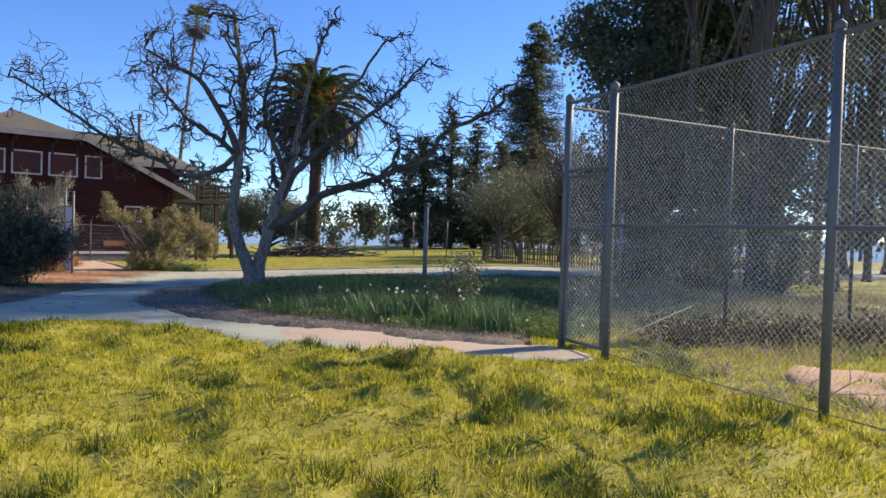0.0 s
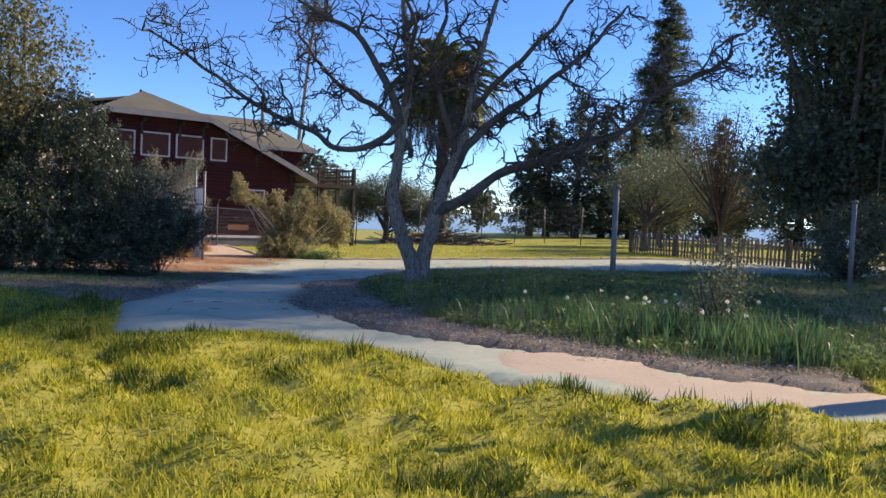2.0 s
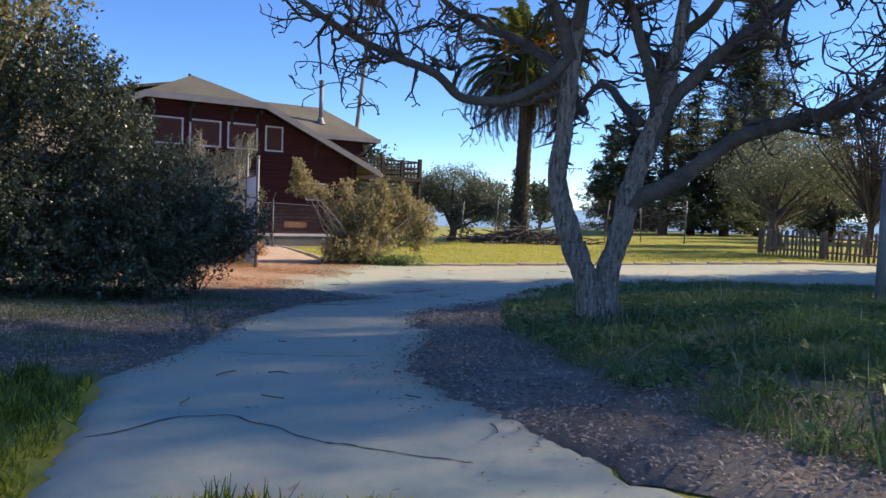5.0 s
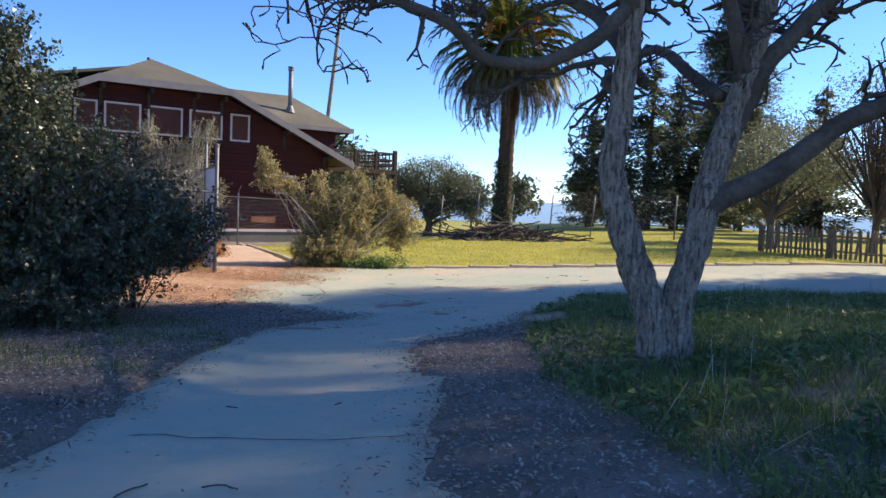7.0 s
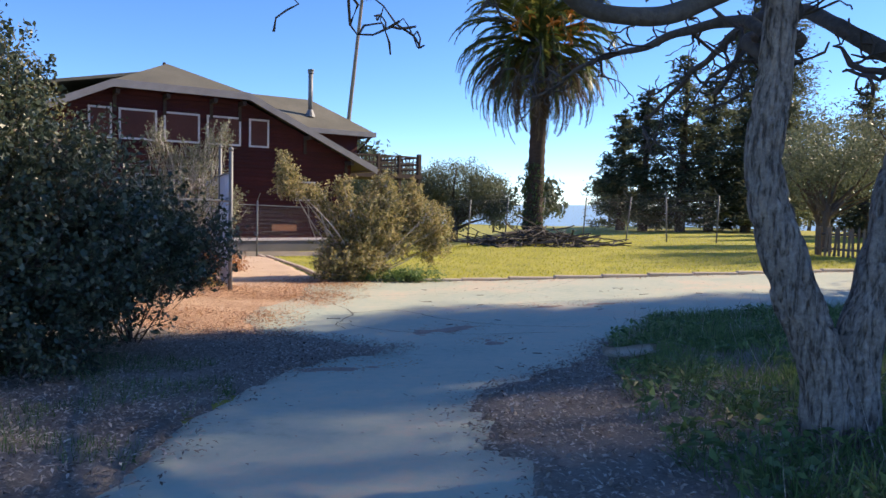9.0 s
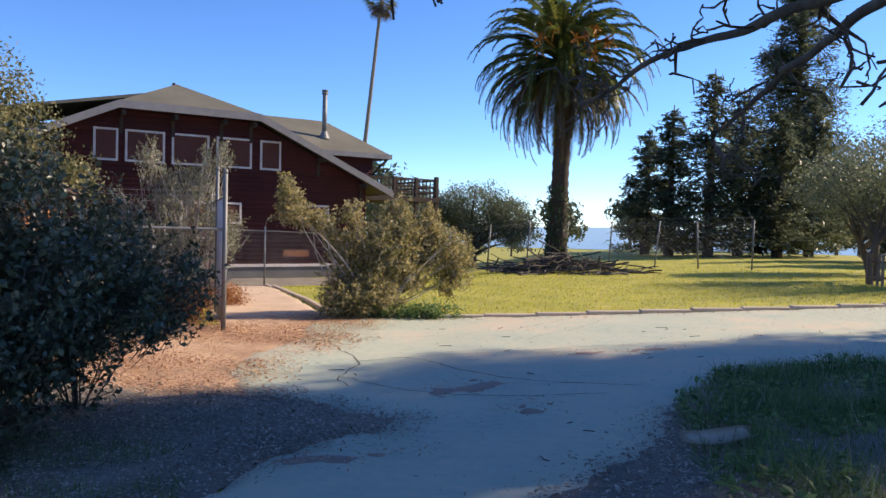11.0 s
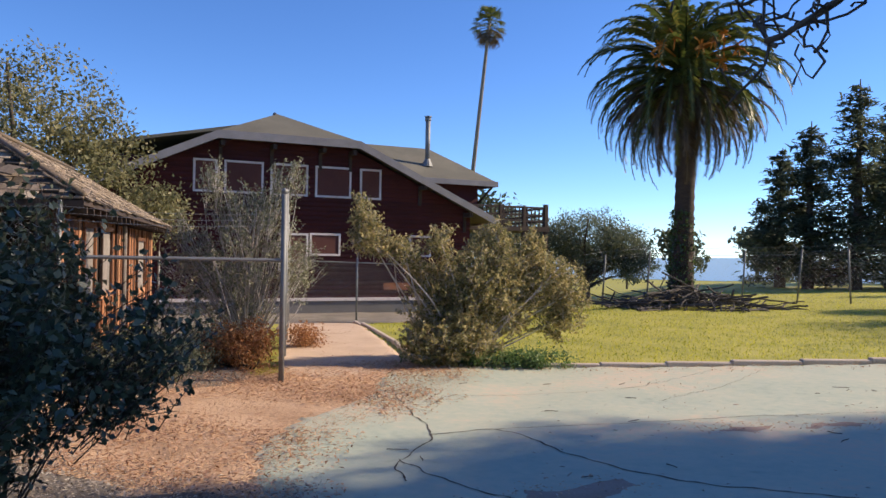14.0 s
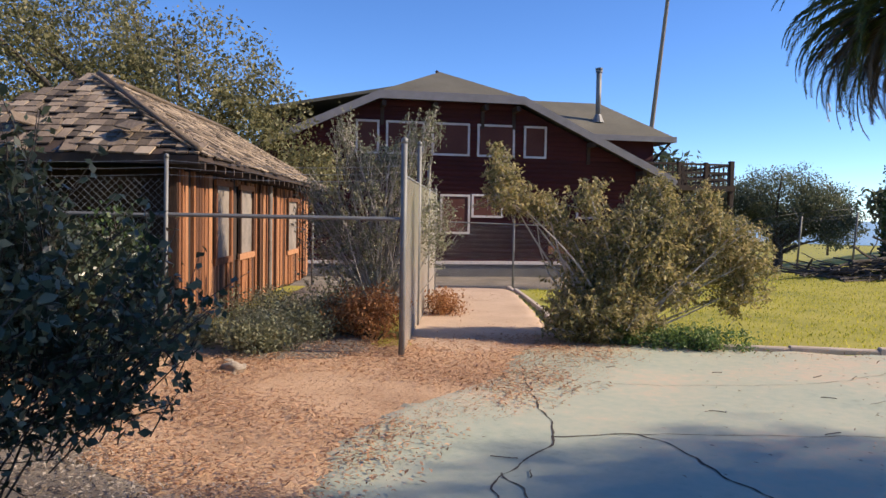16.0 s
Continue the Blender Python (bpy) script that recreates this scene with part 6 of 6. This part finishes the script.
def make_debris():
    """The heap of cut fronds and sticks round the palm."""
    r = random.Random(88)
    h = thing("brush_heap", "heap of grey dead fronds and sticks round the palm", "brush heap", (-7.3, 43.6, gz(-7.3, 43.6)))
    for k in range(280):
        a = r.uniform(0, 6.28)
        q = r.random() ** 0.6
        x, y = math.cos(a) * 3.3 * q, math.sin(a) * 1.7 * q
        z = 0.85 * (1 - q) * r.uniform(0.4, 1) + 0.03
        b = r.uniform(0, 6.28)
        w = wander((x, y, z), (math.cos(b), math.sin(b), r.uniform(-0.15, 0.15)), r.uniform(0.6, 1.7), 6, 0.12, -0.02, r)
        w[:, 2] = np.maximum(w[:, 2], 0.02)
        part("stick", pipe(w, r.uniform(0.015, 0.04), 5), M["shaded_limb_bark"], h)


make_debris()


def make_bark_slab():
    s = thing("bark_slab", "curled pale piece of fallen bark beside the path", "bark", (-4.83, 18.15, gz(-4.83, 18.15) + 0.09), 20)
    s.matrix_world = s.matrix_world @ pose(0, 0, 0, 22, 0, 0)
    bm = bmesh.new()
    rows = []
    for i in range(9):
        u = i / 8 - 0.5
        rows.append([bm.verts.new((u * 0.52, 0.16 * u * u + (v / 5 - 0.5) * 0.15 * (1 - 1.6 * u * u), 0.06 * (v / 5 - 0.5) ** 2 * 4 + 0.02 * math.sin(u * 5))) for v in range(6)])
    for i in range(8):
        for v in range(5):
            bm.faces.new((rows[i][v], rows[i + 1][v], rows[i + 1][v + 1], rows[i][v + 1]))
    bmesh.ops.solidify(bm, geom=list(bm.faces), thickness=0.012)
    part("slab", bm, M["pale_bark"], s, "", True)


make_bark_slab()


def make_stone(x, y, s, seed):
    bm = bmesh.new()
    bmesh.ops.create_icosphere(bm, subdivisions=3, radius=s)
    for v in bm.verts:
        v.co += noise.noise_vector(v.co * 2.2 / s * 0.5 + Vector((seed, 0, 0))) * s * 0.5 + noise.noise_vector(v.co * 3 / s + Vector((seed, 5, 0))) * s * 0.16
        v.co.z *= 0.6
    ob = part("stone", bm, M["stone"], None, "", True)
    ob.matrix_world = pose(x, y, gz(x, y) + s * 0.3, 0, 0, seed * 40)
    tagged(ob, "pale rough stone lying in the dirt", "stone", "loose stones")


for k, (x, y, s) in enumerate(((-12.5, 22.0, 0.13), (-12.9, 22.3, 0.07), (-11.5, 20.2, 0.06), (-5.95, 24.4, 0.04), (-13.3, 21.9, 0.09), (-5.15, 18.9, 0.05))):
    make_stone(x, y, s, k)


# dirt drifted into the low spots of the concrete
for spot in (((-7.25, 19.9), (-6.95, 20.15), (-6.7, 20.75), (-6.85, 20.9), (-7.1, 20.4)), ((-6.55, 19.5), (-6.2, 19.85), (-6.15, 19.75), (-6.4, 19.4)), ((-6.5, 22.95), (-6.1, 23.2), (-5.7, 23.25), (-6.1, 23.0)), ((-5.5, 23.3), (-4.9, 23.6), (-4.5, 23.6), (-5.0, 23.35)), ((-7.9, 17.3), (-7.3, 17.75), (-6.9, 17.95), (-7.3, 17.5))):
    tagged(paving("road_stain", smooth_outline(spot, 0.05, 0.16), 0.035, "stain", 0.06, 0.008), "reddish dirt drifted on the concrete", "dirt", "", "structure")
    sx, sy = np.mean(spot, 0)
    strewn("stain_leaves", 500, sx - 0.6, sx + 0.6, sy - 0.5, sy + 0.5, lambda a, b: near_edge(smooth_outline(spot, 0.05, 0.1), a, b, 0.3), 0.03, "rust_litter", "dry crumbs on the drifted dirt", 0.042, 0.85)
strewn("bed_leaves", 24000, -5, 6, 10.5, 23, lambda a, b: inside(BED, a, b) & patchy(a, b, 1.2, -0.1, 21), 0.085, "weed", "broad low weeds in the bed", 0.12, 0.5)
x, y = scatter(5000, -5, 9, 10, 26, lambda a, b: inside(BED, a, b))
blades("dry_stalks", x, y, 0.34, 0.006, "litter", "dry pale stalks among the weeds", 1.1)


# daffodil clumps at the near end of the bed
def make_daffodils(x, y, n, h, flowers, seed):
    r = random.Random(seed)
    g = np.random.default_rng(seed)
    t = thing("daffodil_clump", "clump of upright daffodil leaves with pale flowers", "daffodils", (x, y, gz(x, y)), 0, "daffodil clumps")
    so = Soup()
    for k in range(n):
        bx, by = g.normal(0, 0.14), g.normal(0, 0.14)
        a = r.uniform(0, 6.28)
        L = h * r.uniform(0.6, 1.2)
        b = r.uniform(0.05, 0.5)
        c = np.array([(bx + math.cos(a) * b * L * q * q, by + math.sin(a) * b * L * q * q, L * q * (1 - 0.2 * b * q) - 0.02) for q in (0, 0.35, 0.7, 1.0)])
        wd = np.array([-math.sin(a), math.cos(a), 0]) * 0.0075
        ws = np.array([1, 1, 0.8, 0.15])[:, None]
        so.add(np.concatenate([c - wd * ws, c + wd * ws]), [[i, i + 4, i + 5, i + 1] for i in range(3)])
    tagged(part("leaf_clump", so.mesh("leaf_clump"), M["daffodil"], t), kind="stuff")
    for k in range(flowers):
        fx, fy, fz = g.normal(0, 0.14), g.normal(0, 0.14), h * r.uniform(0.9, 1.2)
        so = Soup()
        so.tube([(fx * 0.6, fy * 0.6, 0), (fx, fy, fz)], 0.004, 4, False)
        st = part("flower_stem", so.mesh("flower_stem"), M["daffodil"], t)
        so = Soup()
        f = r.uniform(0, 6.28)
        ax = np.array([math.cos(f), math.sin(f), 0.0])
        sd = np.array([-math.sin(f), math.cos(f), 0.0])
        for q in range(6):
            an = q * math.pi / 3
            v = sd * math.cos(an) + np.array([0, 0, 1.0]) * math.sin(an)
            w = np.cross(v, ax)
            c = np.array([fx, fy, fz])
            so.add([c, c + v * 0.015 + w * 0.01, c + v * 0.03 + ax * 0.005, c + v * 0.015 - w * 0.01], [[0, 1, 2, 3]])
        so.tube([np.array([fx, fy, fz]), np.array([fx, fy, fz]) + ax * 0.03], [0.007, 0.011], 8)
        part("flower", so.mesh("flower"), M["petal"], st, "pale daffodil flower")


for k, (x, y, n, h, fl) in enumerate(((-1.05, 11.3, 90, 0.5, 2), (-0.6, 11.2, 110, 0.48, 3), (-0.25, 11.5, 90, 0.5, 3), (0.05, 11.0, 100, 0.45, 2), (0.75, 10.6, 130, 0.55, 0), (0.95, 10.75, 90, 0.5, 0), (-1.35, 11.7, 60, 0.45, 1), (-2.2, 11.7, 70, 0.38, 0), (-1.8, 12.0, 50, 0.36, 1), (0.4, 11.6, 80, 0.45, 2), (2.6, 12.6, 60, 0.4, 2), (0.2, 10.75, 90, 0.42, 0), (0.55, 11.1, 90, 0.5, 1))):
    make_daffodils(x, y, n, h * 0.95, fl, 300 + k)
make_tree("bed_shrub", "twiggy small green shrub among the daffodils", (0.35, 11.9), 0.0, 0.012, [(0, 0, 0.75, 0.35, 0.35, 0.35), (-0.1, 0, 0.35, 0.4, 0.4, 0.3)], 2200, 0.045, "oak_far", "twig", seed=330, clump=0.08, per=12, hollow=0.2, forks=26, category="shrub")


def make_brush():
    """Dry stalks and prunings against the court fence."""
    r = random.Random(99)
    h = thing("dry_brush", "tangle of dry stalks at the court fence", "brush", (3.0, 7.6, gz(3.0, 7.6)))
    for k in range(130):
        q = r.uniform(-1.6, 1.4)
        x, y = -q * 0.4 + r.gauss(0, 0.25), q * 0.9 + r.gauss(0, 0.25)
        a = r.uniform(0, 6.28)
        w = wander((x, y, 0.0), (math.cos(a), math.sin(a), r.uniform(0.2, 1.0)), r.uniform(0.25, 0.8), 6, 0.25, -0.08, r)
        w[:, 2] = np.maximum(w[:, 2], 0.0)
        part("stalk", pipe(w, 0.004, 4), M["litter"], h)


make_brush()
for k, (x, y, q) in enumerate(((3.2, 9.9, 0.8), (4.3, 10.2, 1.0), (5.5, 10.3, 1.1), (6.9, 10.4, 1.1), (8.3, 10.3, 1.2), (9.6, 9.8, 1.2))):
    make_tree("brush_shrub", "low dark half-bare brush inside the court fence", (x, y), 0.0, 0.009, [(0, 0, 0.25, 0.8 * q, 0.5, 0.26 * q), (0.5, 0.2, 0.2, 0.5 * q, 0.4, 0.25 * q)], 1700, 0.05, "dead_frond", "twig", seed=400 + k, clump=0.09, per=12, hollow=0.1, forks=34, category="shrub", low=0)
COURT = [(3.6, 7.6), (4.6, 8.4), (9, 6), (12, 2), (10, -4), (6.5, -1), (4.4, 4.5)]
tagged(paving("ground_court", smooth_outline(COURT, 0.06, 0.1), 0.07, "dirt"), "bare orange dirt inside the court fence", "dirt", "", "structure")


def make_backdrop():
    """Pale distant shore and hills beyond the edge of the hill, their haze painted in as a blue glow."""
    so = Soup()
    n = 90
    top = []
    for i in range(n + 1):
        a = radians(-100 + 200 * i / n)
        hgt = 5 + 9 * noise.noise(Vector((i * 0.12, 0, 0))) + 3 * noise.noise(Vector((i * 0.5, 3, 0)))
        top.append((math.sin(a) * 1900, math.cos(a) * 1900, hgt))
    lo = [(x, y, -80) for x, y, z in top]
    so.add(top + lo, [[i, i + 1, n + 2 + i, n + 1 + i] for i in range(n)])
    tagged(part("backdrop", so.mesh("backdrop"), M["distance"]), "distant hills with haze painted in as a pale blue glow", "hills", "", "structure")


m, n_, l_, p_ = nodes_of("blue_haze_glow")
# distance haze put in as blue base colour plus a weak emission
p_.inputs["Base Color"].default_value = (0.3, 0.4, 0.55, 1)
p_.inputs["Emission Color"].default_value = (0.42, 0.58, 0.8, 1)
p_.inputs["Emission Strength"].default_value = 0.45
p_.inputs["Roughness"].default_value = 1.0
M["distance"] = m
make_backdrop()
